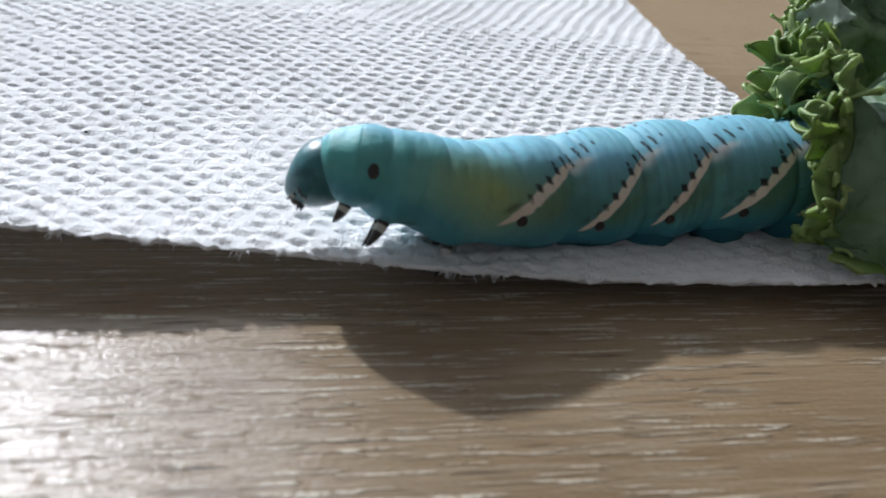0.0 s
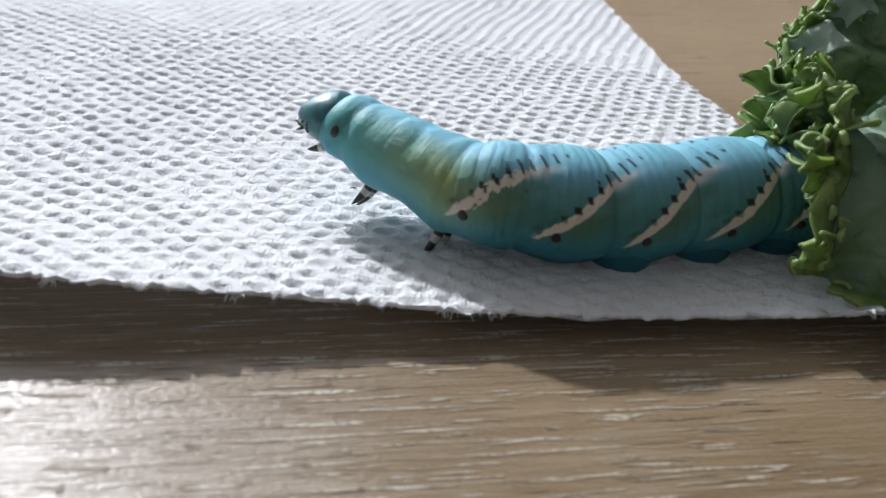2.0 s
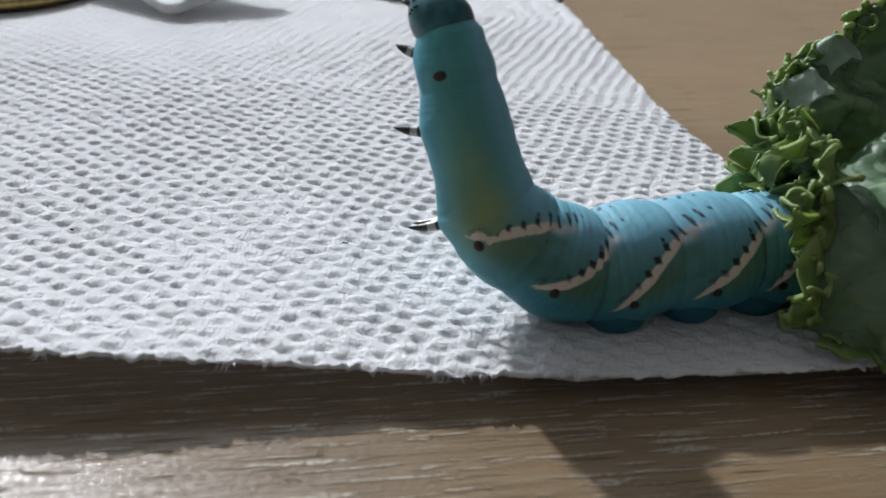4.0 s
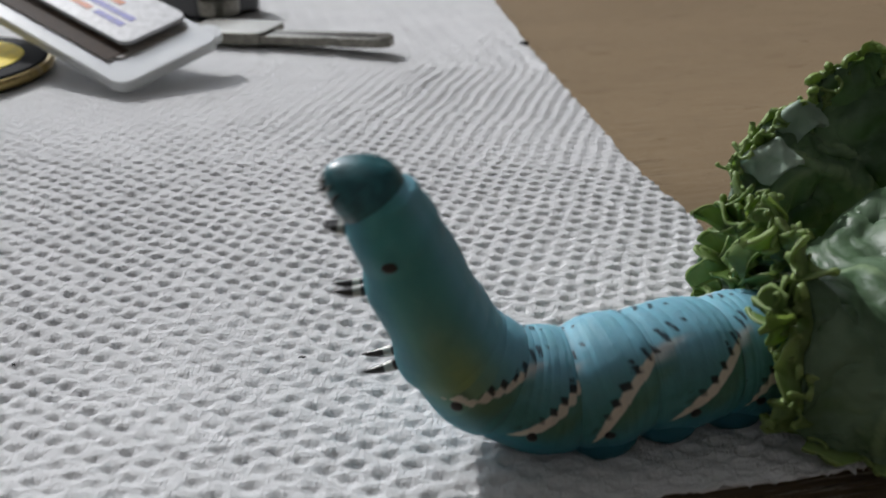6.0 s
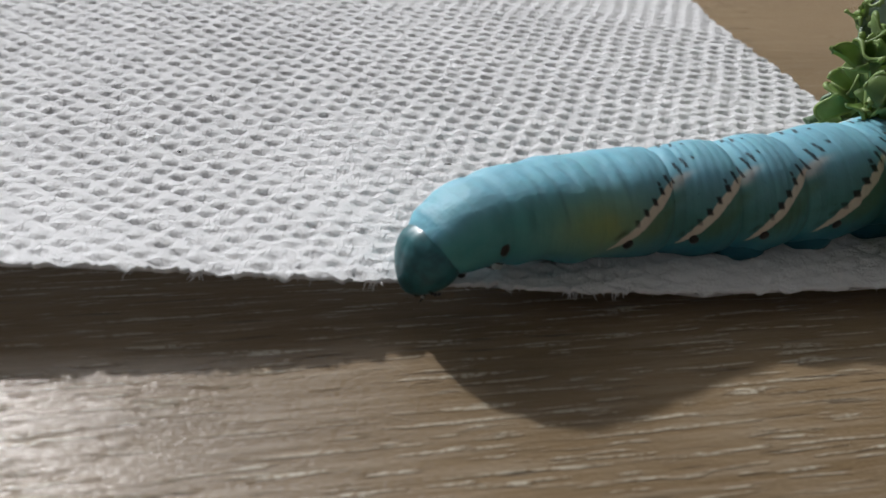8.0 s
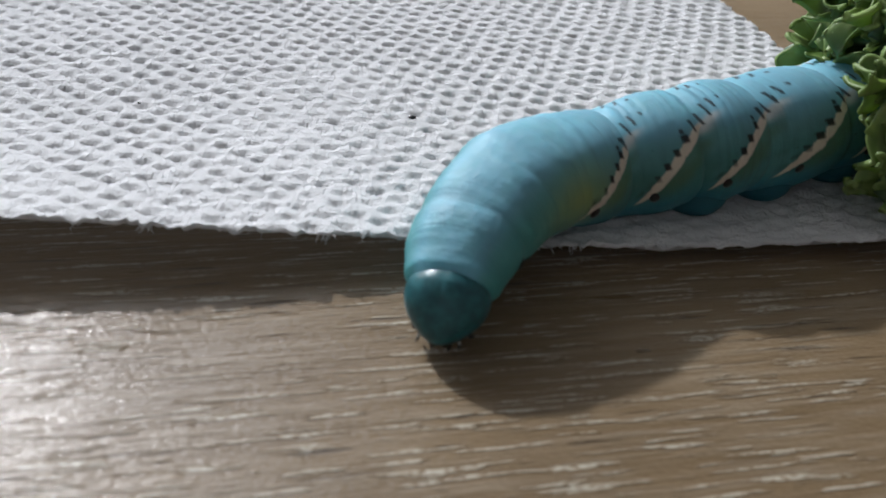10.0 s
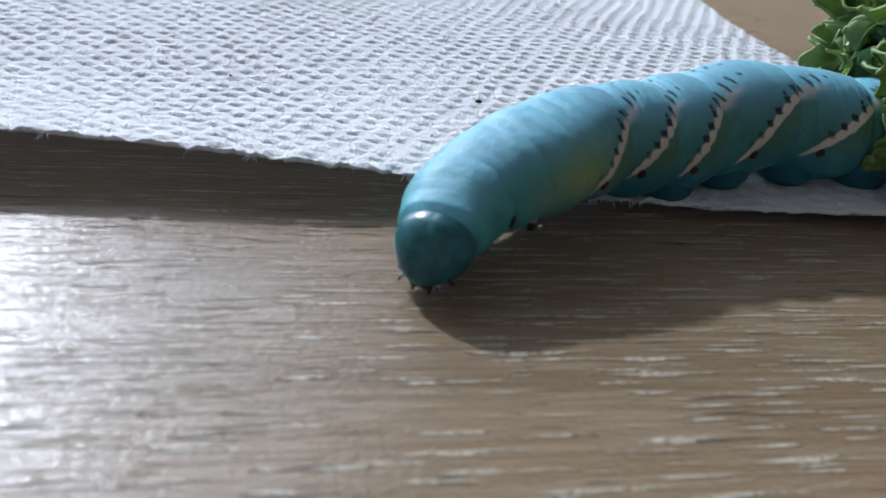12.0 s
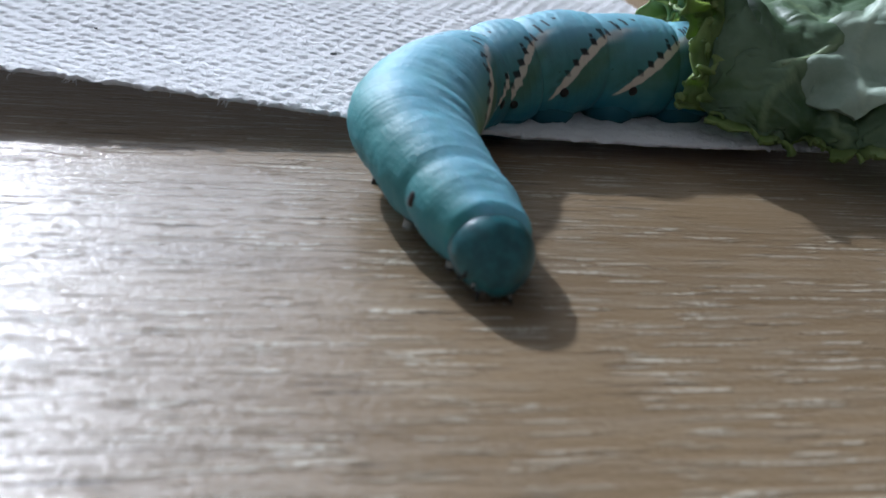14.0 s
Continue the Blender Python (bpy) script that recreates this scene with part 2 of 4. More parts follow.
def leaf_material(name, dark, light, vein, glow, thin_share, gloss=0.5, deep=0.0):
    """u runs from the margin inwards; v rises to 1 on the veins of a blade. deep: how much shade is painted into the
    folds of a curl.
    """
    n = Nodes(name)
    uu, v = n.uv()
    base = n.place()
    cloud = n.noise(base, 130.0, 4.0, 0.6)
    fine = n.noise(base, 900.0, 3.0)
    colour = n.mix(n.step(cloud, 0.32, 0.7), dark, light)
    cell = n.tree.nodes.new("ShaderNodeTexVoronoi")
    cell.feature = "DISTANCE_TO_EDGE"
    n.put(base, cell.inputs["Vector"])
    cell.inputs["Scale"].default_value = 620.0
    net = n.step(cell.outputs["Distance"], 0.07, 0.0)
    colour = n.mix(n.mul(net, 0.05), colour, vein)
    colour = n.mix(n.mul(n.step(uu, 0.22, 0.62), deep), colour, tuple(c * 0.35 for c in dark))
    colour = n.mix(n.mul(n.step(v, 0.25, 0.9), n.step(uu, 0.3, 0.38), 1.0 - deep, 0.75), colour, vein)
    colour = n.mix(n.mul(n.step(uu, 0.22, 0.0), 0.62), colour, (0.36, 0.46, 0.17))
    n.bump(n.sub(n.add(n.mul(cloud, 1.0), n.mul(fine, 0.2)), n.mul(net, 0.03)), 0.5, 0.0006)
    n.set(Base_Color=colour, Roughness=gloss, Specular_IOR_Level=0.4)
    return n.thin(n.mix(0.5, colour, glow), thin_share)


WOOD, TOWEL, PLY, SKIN, LEG = wood_material(), towel_material("white_tissue", 0.14), towel_material("thin_lower_ply", 0.65), skin_material(), leg_material()
HEAD = plain("glossy_head", (0.034, 0.150, 0.172), 0.34, 0.0, 0.12, 900.0, Specular_IOR_Level=0.40, Subsurface_Weight=0.2, Subsurface_Radius=(0.5, 1, 1), Subsurface_Scale=0.0012)
BLACK = plain("black_chitin", (0.014, 0.012, 0.012), 0.35)
MOUTH = plain("brown_mouthparts", (0.06, 0.045, 0.03), 0.35)
CLEAR_HAIR = plain("pale_palp", (0.35, 0.36, 0.28), 0.3)
LEAF = leaf_material("kale_blade", (0.042, 0.092, 0.036), (0.165, 0.250, 0.155), (0.26, 0.36, 0.20), (0.34, 0.52, 0.07), 0.22, 0.42)
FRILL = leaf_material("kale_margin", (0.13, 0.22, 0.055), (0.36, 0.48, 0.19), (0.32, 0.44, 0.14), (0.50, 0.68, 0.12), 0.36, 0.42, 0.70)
SUNLIT_FOLD = leaf_material("kale_sunlit_fold", (0.22, 0.31, 0.23), (0.42, 0.52, 0.42), (0.46, 0.55, 0.42), (0.40, 0.56, 0.16), 0.15, 0.5)
RIB = plain("pale_midrib", (0.30, 0.40, 0.22), 0.45)
STEEL = plain("key_steel", (0.21, 0.20, 0.17), 0.34, 1.0, 0.1, 900.0)
PLASTIC = plain("black_plastic", (0.012, 0.012, 0.013), 0.7, Specular_IOR_Level=0.03)
CARD = plain("white_card", (0.62, 0.62, 0.64), 0.5)
SHADE_BAND = plain("brown_grey_shade", (0.24, 0.21, 0.18), 0.5)
GLOSS = plain("glossy_black_shell", (0.012, 0.012, 0.014), 0.2)
ORANGE = plain("orange_print", (0.75, 0.22, 0.08), 0.6)
BLUE = plain("blue_print", (0.22, 0.22, 0.62), 0.6)
BROWN = plain("brown_print", (0.07, 0.045, 0.03), 0.7, Specular_IOR_Level=0.1)
GOLD = plain("brass_rim", (0.52, 0.40, 0.17), 0.35, 1.0, 0.1, 900.0)
YELLOW = plain("yellow_enamel", (0.95, 0.72, 0.02), 0.6, Specular_IOR_Level=0.1)
PAINT = plain("wall_paint", (0.66, 0.64, 0.62), 0.85, 0.0, 0.0, 6.0)
FLOORING = plain("floor_boards", (0.42, 0.34, 0.26), 0.5, 0.0, 0.05, 12.0)
FRAME = plain("white_window_frame", (0.78, 0.78, 0.76), 0.4, 0.0, 0.0, 30.0)


def clear_plastic():
    n = Nodes("clear_plastic")
    return n.set(Base_Color=(0.74, 0.75, 0.74), Roughness=0.15, IOR=1.45, Transmission_Weight=0.3)


CLEAR = clear_plastic()


# ---- mesh helpers ----
def part(name, bm, material, parent=None, label="", smooth=True):
    me = bpy.data.meshes.new(name)
    bmesh.ops.recalc_face_normals(bm, faces=bm.faces)
    bm.to_mesh(me)
    bm.free()
    return finish(name, me, material, parent, label, smooth)


def finish(name, me, material, parent=None, label="", smooth=True):
    me.materials.append(material)
    if smooth:
        me.polygons.foreach_set("use_smooth", [True] * len(me.polygons))
    ob = new(name, me)
    ob.parent = parent
    if label:
        tagged(ob, label)
    return ob


def thing(name, label, category, at=(0, 0, 0), group="", kind=""):
    ob = new(name)
    ob.matrix_world = Matrix.Translation(at)
    return tagged(ob, label, category, group, kind)


def box(bm, low, high, bevel=0.0):
    low, high = Vector(low), Vector(high)
    made = bmesh.ops.create_cube(bm, size=1, matrix=Matrix.Translation((low + high) / 2) @ Matrix.Diagonal((*(high - low), 1)))
    if bevel:
        edges = list({e for vert in made["verts"] for e in vert.link_edges})
        bmesh.ops.bevel(bm, geom=edges, offset=bevel, segments=3, profile=0.6, affect="EDGES")
    return bm


def grid_mesh(name, points, uvs, closed=False):
    """A mesh from a (rows, columns, 3) array; closed: the columns join up."""
    rows, cols = points.shape[:2]
    quads, corner = [], []
    last = cols if closed else cols - 1
    for i in range(rows - 1):
        for j in range(last):
            quads.append((i * cols + j, (i + 1) * cols + j, (i + 1) * cols + (j + 1) % cols, i * cols + (j + 1) % cols))
    me = bpy.data.meshes.new(name)
    me.from_pydata(points.reshape(-1, 3).tolist(), [], quads)
    layer = me.uv_layers.new(name="UVMap")
    flat = uvs.reshape(-1, 2)
    index = np.array([q for quad in quads for q in quad])
    layer.data.foreach_set("uv", flat[index].astype(np.float32).ravel())
    return me


def spread(points, places):
    """Catmull-Rom through rows of points, at places from 0 to len - 1."""
    p = np.array(points, float)
    p = np.concatenate([[2 * p[0] - p[1]], p, [2 * p[-1] - p[-2]]])
    places = np.clip(np.asarray(places, float), 0, len(points) - 1 - 1e-9)
    i = places.astype(int)
    f = (places - i).reshape((-1,) + (1,) * (p.ndim - 1))
    a, b, c, d = p[i], p[i + 1], p[i + 2], p[i + 3]
    return 0.5 * (2 * b + (c - a) * f + (2 * a - 5 * b + 4 * c - d) * f**2 + (3 * b - a - 3 * c + d) * f**3)


def tube(bm, path, radii, sides=10, uv=True):
    """A closed tube along points, in plan units."""
    layer = bm.loops.layers.uv.verify()
    rings, total = [], len(path)
    side = None
    for i, p in enumerate(path):
        p = Vector(p)
        ahead = (Vector(path[min(i + 1, total - 1)]) - Vector(path[max(i - 1, 0)])).normalized()
        side = ahead.orthogonal() if side is None else (side - ahead * side.dot(ahead))
        side.normalize()
        up = ahead.cross(side)
        rings.append([bm.verts.new((p + radii[i] * (math.cos(a) * side + math.sin(a) * up)) * U) for a in (2 * math.pi * k / sides for k in range(sides))])
    faces = []
    for i in range(total - 1):
        for k in range(sides):
            f = bm.faces.new((rings[i][k], rings[i][(k + 1) % sides], rings[i + 1][(k + 1) % sides], rings[i + 1][k]))
            for loop, (a, b) in zip(f.loops, ((i, k), (i, k + 1), (i + 1, k + 1), (i + 1, k))):
                loop[layer].uv = (a / (total - 1), b / sides)
    bm.faces.new(rings[0][::-1])
    f = bm.faces.new(rings[-1])
    for loop in f.loops:
        loop[layer].uv = (1, 0)
    return bm


def ball(bm, at, size, turn=None, segments=20, rings=12):
    m = Matrix.Translation(Vector(at) * U) @ (turn or Matrix.Identity(4)) @ Matrix.Diagonal((size[0] * U, size[1] * U, size[2] * U, 1))
    bmesh.ops.create_uvsphere(bm, u_segments=segments, v_segments=rings, radius=1, matrix=m)
    return bm


# ---- the room ----
def slab(name, low, high, material, bevel=0.0, parent=None, label=""):
    ob = part(name, box(bmesh.new(), low, high, bevel), material, parent, label, smooth=False)
    return ob


def build_room():
    x0, x1, y0, y1, z0, z1 = -1.9, 1.5, -1.6, 1.25, -0.75, 1.95
    tagged(slab("floor", (x0, y0, z0 - 0.1), (x1, y1 + 0.2, z0), FLOORING), "brown boarded floor of the room", "floor", kind="structure")
    tagged(slab("ceiling", (x0, y0, z1), (x1, y1 + 0.2, z1 + 0.1), PAINT), "pale painted ceiling of the room", "ceiling", kind="structure")
    tagged(slab("wall_west", (x0 - 0.15, y0, z0), (x0, y1 + 0.2, z1), PAINT), "pale painted side wall", "wall", kind="structure")
    tagged(slab("wall_east", (x1, y0, z0), (x1 + 0.15, y1 + 0.2, z1), PAINT), "pale painted side wall", "wall", kind="structure")
    tagged(slab("wall_south", (x0 - 0.15, y0 - 0.15, z0), (x1 + 0.15, y0, z1), PAINT), "pale painted wall facing the window", "wall", kind="structure")
    a, b, c, d = WINDOW
    bm = bmesh.new()
    for low, high in (((x0, y1, z0), (a, y1 + 0.2, z1)), ((b, y1, z0), (x1, y1 + 0.2, z1)), ((a, y1, z0), (b, y1 + 0.2, c)), ((a, y1, d), (b, y1 + 0.2, z1))):
        box(bm, low, high)
    tagged(part("wall_north", bm, PAINT, smooth=False), "pale painted wall with the window opening", "wall", kind="structure")
    win = thing("window_1", "white framed window that lets in the sun", "window", (a, y1 + 0.08, c), kind="structure")
    for low, high in (((0, 0, 0), (0.05, 0.06, d - c)), ((b - a - 0.05, 0, 0), (b - a, 0.06, d - c)), ((0.05, 0, 0), (b - a - 0.05, 0.06, 0.05)), ((0.05, 0, d - c - 0.05), (b - a - 0.05, 0.06, d - c))):
        slab("window_frame", low, high, FRAME, 0.004, win)


def build_table():
    table = thing("table", "brown oak laminate table top with pale grain flecks", "table", (0, 0, 0))
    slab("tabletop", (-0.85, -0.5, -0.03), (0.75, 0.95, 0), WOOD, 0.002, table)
    for x in (-0.79, 0.69):
        for y in (-0.44, 0.89):
            slab("leg", (x - 0.03, y - 0.03, -0.75), (x + 0.03, y + 0.03, -0.03), WOOD, 0.002, table)


# ---- the paper towel ----
FRONT_X = (-16.0, -9.0, -5.0, -3.7, -2.3, -0.8, 0.6, 2.0, 3.0, 4.2)
FRONT_Y = (4.3, 4.95, 5.32, 5.52, 5.74, 6.04, 6.24, 6.55, 6.78, 7.05)
FRONT_Z = (0.57, 0.57, 0.54, 0.50, 0.42, 0.29, 0.24, 0.22, 0.25, 0.28)
RIGHT_Y = (6.0, 11.5, 13.3, 16.0, 20.0, 24.0, 34.0)
RIGHT_X = (4.0, 2.84, 2.32, 1.86, 1.08, 0.48, -1.0)


def towel_height(x, y):
    """The towel's smooth upper side: it lies flat behind and curls up towards its front edge."""
    edge = np.interp(x, FRONT_X, FRONT_Z)
    back = np.clip(1 - (y - np.interp(x, FRONT_X, FRONT_Y)) / 2.4, 0, 1)
    wave = 0.012 * np.sin(x * 1.1 + 0.6 * y) + 0.01 * np.sin(0.7 * y - 0.4 * x)
    return 0.175 + (edge - 0.175) * back**1.5 + wave * (1 - back)


def build_towel():
    towel = thing("paper_towel", "white embossed paper towel lying on the table, front edge lifted", "paper towel", V(-3, 12, 0))
    base = np.array([-3, 12, 0])
    ys = np.concatenate([np.arange(6.0, 13.0, 0.022), np.arange(13.0, 18, 0.045), np.linspace(18, 33, 90)])
    s_fine = np.concatenate([np.linspace(-16, -12, 40, endpoint=False), np.arange(-12, -8.2, 0.06), np.arange(-8.2, 0.001, 0.024)])
    s = (s_fine + 16) / 16
    yy = np.repeat(ys[:, None], len(s), 1)
    right = np.interp(yy, RIGHT_Y, RIGHT_X)
    jag = np.interp(yy, np.arange(5, 34, 0.2), 0.018 * np.random.default_rng(3).standard_normal(145))
    xx = -16 + (right + jag + 16) * s[None]
    front = np.interp(xx, FRONT_X, FRONT_Y)
    ragged = 0.022 * np.random.default_rng(4).standard_normal(600)
    front = front + np.interp(xx, np.linspace(-16, 5, 600), ragged)
    fade = np.clip(1 - (yy - 6.0) / 5.0, 0, 1) ** 2
    yy = yy + (front - 6.0) * fade
    zz = towel_height(xx, yy)
    # The embossing: dimples on a slanted lattice, each a little different in depth and place.
    c, b = np.array([0.052, 0.215]), np.array([0.195, -0.105])
    inv = np.linalg.inv(np.array([c, b]).T)
    wx, wy = xx + 0.02 * np.sin(3.1 * yy + xx), yy + 0.02 * np.sin(2.7 * xx)
    i0, j0 = inv[0, 0] * wx + inv[0, 1] * wy, inv[1, 0] * wx + inv[1, 1] * wy
    dip = np.zeros_like(xx)
    table = np.random.default_rng(7).random((256, 256, 3))
    for di in (0, 1):
        for dj in (0, 1):
            ii, jj = np.floor(i0).astype(int) + di, np.floor(j0).astype(int) + dj
            r = table[ii % 256, jj % 256]
            px = c[0] * ii + b[0] * jj + 0.035 * (r[..., 0] - 0.5)
            py = c[1] * ii + b[1] * jj + 0.035 * (r[..., 1] - 0.5)
            far = ((wx - px) / 0.076) ** 2 + ((wy - py) / 0.048) ** 2
            dip = np.maximum(dip, (0.55 + 0.45 * r[..., 2]) * np.exp(-(far**1.6)))
    rng = np.random.default_rng(9)
    fibre = rng.standard_normal(xx.shape)
    fibre = (fibre + np.roll(fibre, 1, 0) + np.roll(fibre, 1, 1) + np.roll(fibre, 2, 1)) / 4
    # A nearly smooth field with a pointed lower corner and double raised borders interrupts the dimples.
    depth = np.minimum(yy - (9.9 + 0.93 * (xx + 5.3)), yy - (9.9 - 0.38 * (xx + 5.3)))
    depth = np.where(xx > -2.6, np.minimum(depth, -2.5 * (xx + 2.6) + (yy - 12.4)), depth) * 0.75
    depth = depth + 0.08 * np.sin(2.3 * xx + 1.1 * yy)
    field = np.clip(depth / 0.35 + 0.5, 0, 1)
    zz = zz + 0.014 * np.exp(-(((depth - 0.12) / 0.11) ** 2)) + 0.016 * np.exp(-(((depth - 0.75) / 0.13) ** 2)) + 0.014 * np.exp(-(((depth - 1.25) / 0.12) ** 2))
    swell = np.interp(yy, [8, 11, 16], [0.80, 1.22, 1.22]) * (1 - 0.18 * field) * (1 - 0.62 * np.clip((yy - 13.2 - 1.3 * np.clip(xx + 4.0, 0, 9)) / 1.5, 0, 1)) * (0.95 + 0.22 * np.sin(1.3 * xx + 0.9 * yy) * np.sin(0.8 * yy - 0.5 * xx))
    zz = zz - 0.066 * dip * swell + 0.008 * fibre * (yy < 13.0)
    top = np.stack([xx, yy, zz], -1)
    thick = 0.03 + 0.10 * np.clip((yy - front) / 3.0, 0, 1)
    low = np.stack([xx, yy, np.maximum(towel_height(xx, yy) - thick - 0.01, 0.006)], -1)
    # Upper sheet, then the rims and a coarse underside. The curled front strip can sink a little: it hinges where the towel lies flat.
    cut = int(np.searchsorted(ys, 9.0))
    me = grid_mesh("sheet", (top[cut:] - base) * U, np.stack([xx, yy], -1)[cut:])
    finish("sheet", me, TOWEL, towel, "white tissue sheet embossed with rows of dimples")
    me = grid_mesh("front_strip", (top[: cut + 1] - base) * U, np.stack([xx, yy], -1)[: cut + 1])
    strip = finish("front_strip", me, TOWEL, towel, "white embossed front strip curling up from the table")
    for name, rows, holder in (("underside", low[cut::10, ::10], towel), ("strip_underside", low[np.r_[0:cut:10, cut], ::10], strip)):
        me = grid_mesh(name, (rows[:, ::-1] - base) * U, rows[:, ::-1, :2])
        finish(name, me, PLY, holder)
    for name, a, d, holder in (("front_edge", top[0], low[0], strip), ("right_edge", top[:, -1], low[:, -1], towel), ("back_edge", top[-1], low[-1], towel), ("left_edge", top[:, 0], low[:, 0], towel)):
        bulge = np.array(a * 0.5 + d * 0.5)
        if name == "front_edge":
            bulge[:, 1] -= 0.02
        if name == "right_edge":
            bulge[:, 0] += 0.02
        rim = np.stack([a, bulge, d])
        me = grid_mesh(name, (rim - base) * U, rim[..., :2])
        finish(name, me, TOWEL, holder)
    # Loose fibres along the torn front edge.
    rnd = random.Random(5)
    bm = bmesh.new()
    for n in range(70):
        j = rnd.randrange(70, len(s) - 3)
        p = Vector(top[0, j] - base) - Vector((0, 0, rnd.uniform(0, 0.05)))
        length = rnd.uniform(0.012, 0.04)
        out = Vector((rnd.uniform(-0.8, 0.8), -1, rnd.uniform(-0.7, 0.5))).normalized()
        mid = p + out * length * 0.6 + Vector((0, 0, rnd.uniform(-0.01, 0.015)))
        tip = p + out * length + Vector((rnd.uniform(-0.02, 0.02), 0, rnd.uniform(-0.03, 0.02)))
        tube(bm, [p - out * 0.02, mid, tip], [0.0035, 0.003, 0.0012], 4)
    for x in (-0.25, -0.2, 0.12, -1.75, -4.6, -3.0):
        y, z = np.interp(x, FRONT_X, FRONT_Y), np.interp(x, FRONT_X, FRONT_Z)
        for n in range(7):
            p = Vector((x + rnd.uniform(-0.05, 0.05) - base[0], y - base[1], z - 0.03))
            out = Vector((rnd.uniform(-0.7, 0.7), -1, rnd.uniform(-0.9, 0.2))).normalized() * rnd.uniform(0.03, 0.10)
            tube(bm, [p - out * 0.2, p + out * 0.5 + Vector((0, 0, rnd.uniform(-0.02, 0.02))), p + out], [0.007, 0.006, 0.002], 4)
    fringe = part("fringe", bm, TOWEL, strip, "fine loose white paper fibres")
    tagged(fringe, kind="stuff")
    return strip


def build_crumbs():
    rnd = random.Random(8)
    for x, y, r in ((-1.33, 8.15, 0.026), (-3.9, 7.9, 0.014), (1.04, 19.88, 0.07)):
        bm = bmesh.new()
        ball(bm, (0, 0, 0), (r * 1.5, r, r * 0.7), None, 8, 6)
        for vert in bm.verts:
            vert.co *= rnd.uniform(0.8, 1.2)
        ob = part("crumb", bm, BLACK)
        ob.matrix_world = Matrix.Translation(V(x, y, float(towel_height(x, y)) - 0.002))
        tagged(ob, "tiny dark crumb lying on the paper towel", "crumb", "crumbs on the towel")


# ---- the caterpillar ----
RADIUS_U = (-1.95, -1.75, -1.6, -1.15, -0.6, 0.0, 0.5, 1.0, 2.0, 3.0, 5.0, 6.0, 7.0, 7.8, 8.3)
RADIUS_R = (0.10, 0.20, 0.265, 0.325, 0.375, 0.415, 0.44, 0.465, 0.510, 0.525, 0.525, 0.50, 0.44, 0.34, 0.2)
LEG_U = (-1.40, -0.75, -0.02)
STATION_U = (-1.6, -1.15, 0.0, 1.0, 2.0, 3.0, 4.0, 5.0, 8.3)
RING_U = [float(x) for x in np.concatenate([np.linspace(-1.6, -1.15, 10)[:-1], np.linspace(-1.15, 0, 26)[:-1], np.linspace(0, 1, 23)[:-1], np.linspace(1, 5, 77)[:-1], np.linspace(5, 8.3, 27)])]
REAR = Vector((0.98, 0.2, 0.0))
BASE = Vector((1.6, 7.1, 0.18))


def bend(t, *stations):
    """The body at t: the mouth, the collar, the first ring's spot, the middle of the front body, and the first five stripes."""
    POSTURES.append((t, [Vector(p) for p in stations]))


POSTURES = []
bend(0, (-1.44, 6.25, 0.69), (-1.16, 6.37, 0.87), (-0.92, 6.39, 0.87), (-0.32, 6.61, 0.65), (0.38, 7.00, 0.55), (0.99, 7.29, 0.57), (1.54, 7.52, 0.61), (2.31, 7.79, 0.63), (2.95, 7.98, 0.60))
bend(0.5, (-1.66, 6.83, 1.16), (-1.30, 6.83, 1.22), (-1.11, 6.79, 1.06), (-0.34, 6.79, 0.67), (0.38, 7.07, 0.55), (0.95, 7.31, 0.56), (1.53, 7.57, 0.59), (2.31, 7.85, 0.62), (2.96, 8.04, 0.59))
bend(1, (-1.63, 7.44, 1.39), (-1.27, 7.32, 1.41), (-1.07, 7.24, 1.22), (-0.19, 6.99, 0.76), (0.29, 7.02, 0.67), (0.89, 7.29, 0.59), (1.51, 7.59, 0.62), (2.28, 7.88, 0.65), (2.91, 8.06, 0.63))
bend(1.5, (-1.33, 7.79, 1.57), (-0.99, 7.71, 1.49), (-0.98, 7.61, 1.31), (-0.17, 7.16, 0.83), (0.21, 7.10, 0.74), (0.83, 7.33, 0.61), (1.46, 7.64, 0.63), (2.25, 7.97, 0.65), (2.87, 8.19, 0.65))
bend(2, (-1.75, 7.88, 0.95), (-1.35, 7.88, 0.96), (-1.25, 7.84, 0.88), (-0.26, 7.33, 0.69), (0.15, 7.22, 0.70), (0.78, 7.36, 0.63), (1.42, 7.62, 0.63), (2.23, 7.99, 0.64), (2.88, 8.20, 0.67))
bend(4.5, (-0.20, 7.54, 2.94), (-0.02, 7.50, 2.58), (-0.01, 7.42, 2.25), (0.11, 7.25, 1.17), (0.35, 7.15, 0.91), (0.81, 7.25, 0.63), (1.39, 7.43, 0.69), (2.14, 7.72, 0.70), (2.71, 7.89, 0.68))
bend(5, (0.25, 7.55, 2.86), (0.35, 7.49, 2.50), (0.24, 7.44, 2.38), (0.13, 7.29, 1.41), (0.41, 7.14, 0.97), (0.78, 7.18, 0.77), (1.36, 7.43, 0.66), (2.14, 7.75, 0.73), (2.73, 7.99, 0.66))
bend(5.5, (0.71, 7.45, 2.95), (0.71, 7.45, 2.57), (0.58, 7.41, 2.38), (0.24, 7.25, 1.41), (0.47, 7.11, 1.04), (0.84, 7.14, 0.72), (1.37, 7.31, 0.69), (2.10, 7.62, 0.74), (2.71, 7.84, 0.67))
bend(6, (-0.74, 6.77, 2.59), (-0.38, 6.86, 2.32), (-0.29, 6.87, 2.07), (0.04, 7.06, 1.15), (0.38, 7.09, 0.75), (0.94, 7.19, 0.59), (1.38, 7.27, 0.71), (2.11, 7.57, 0.68), (2.64, 7.74, 0.66))
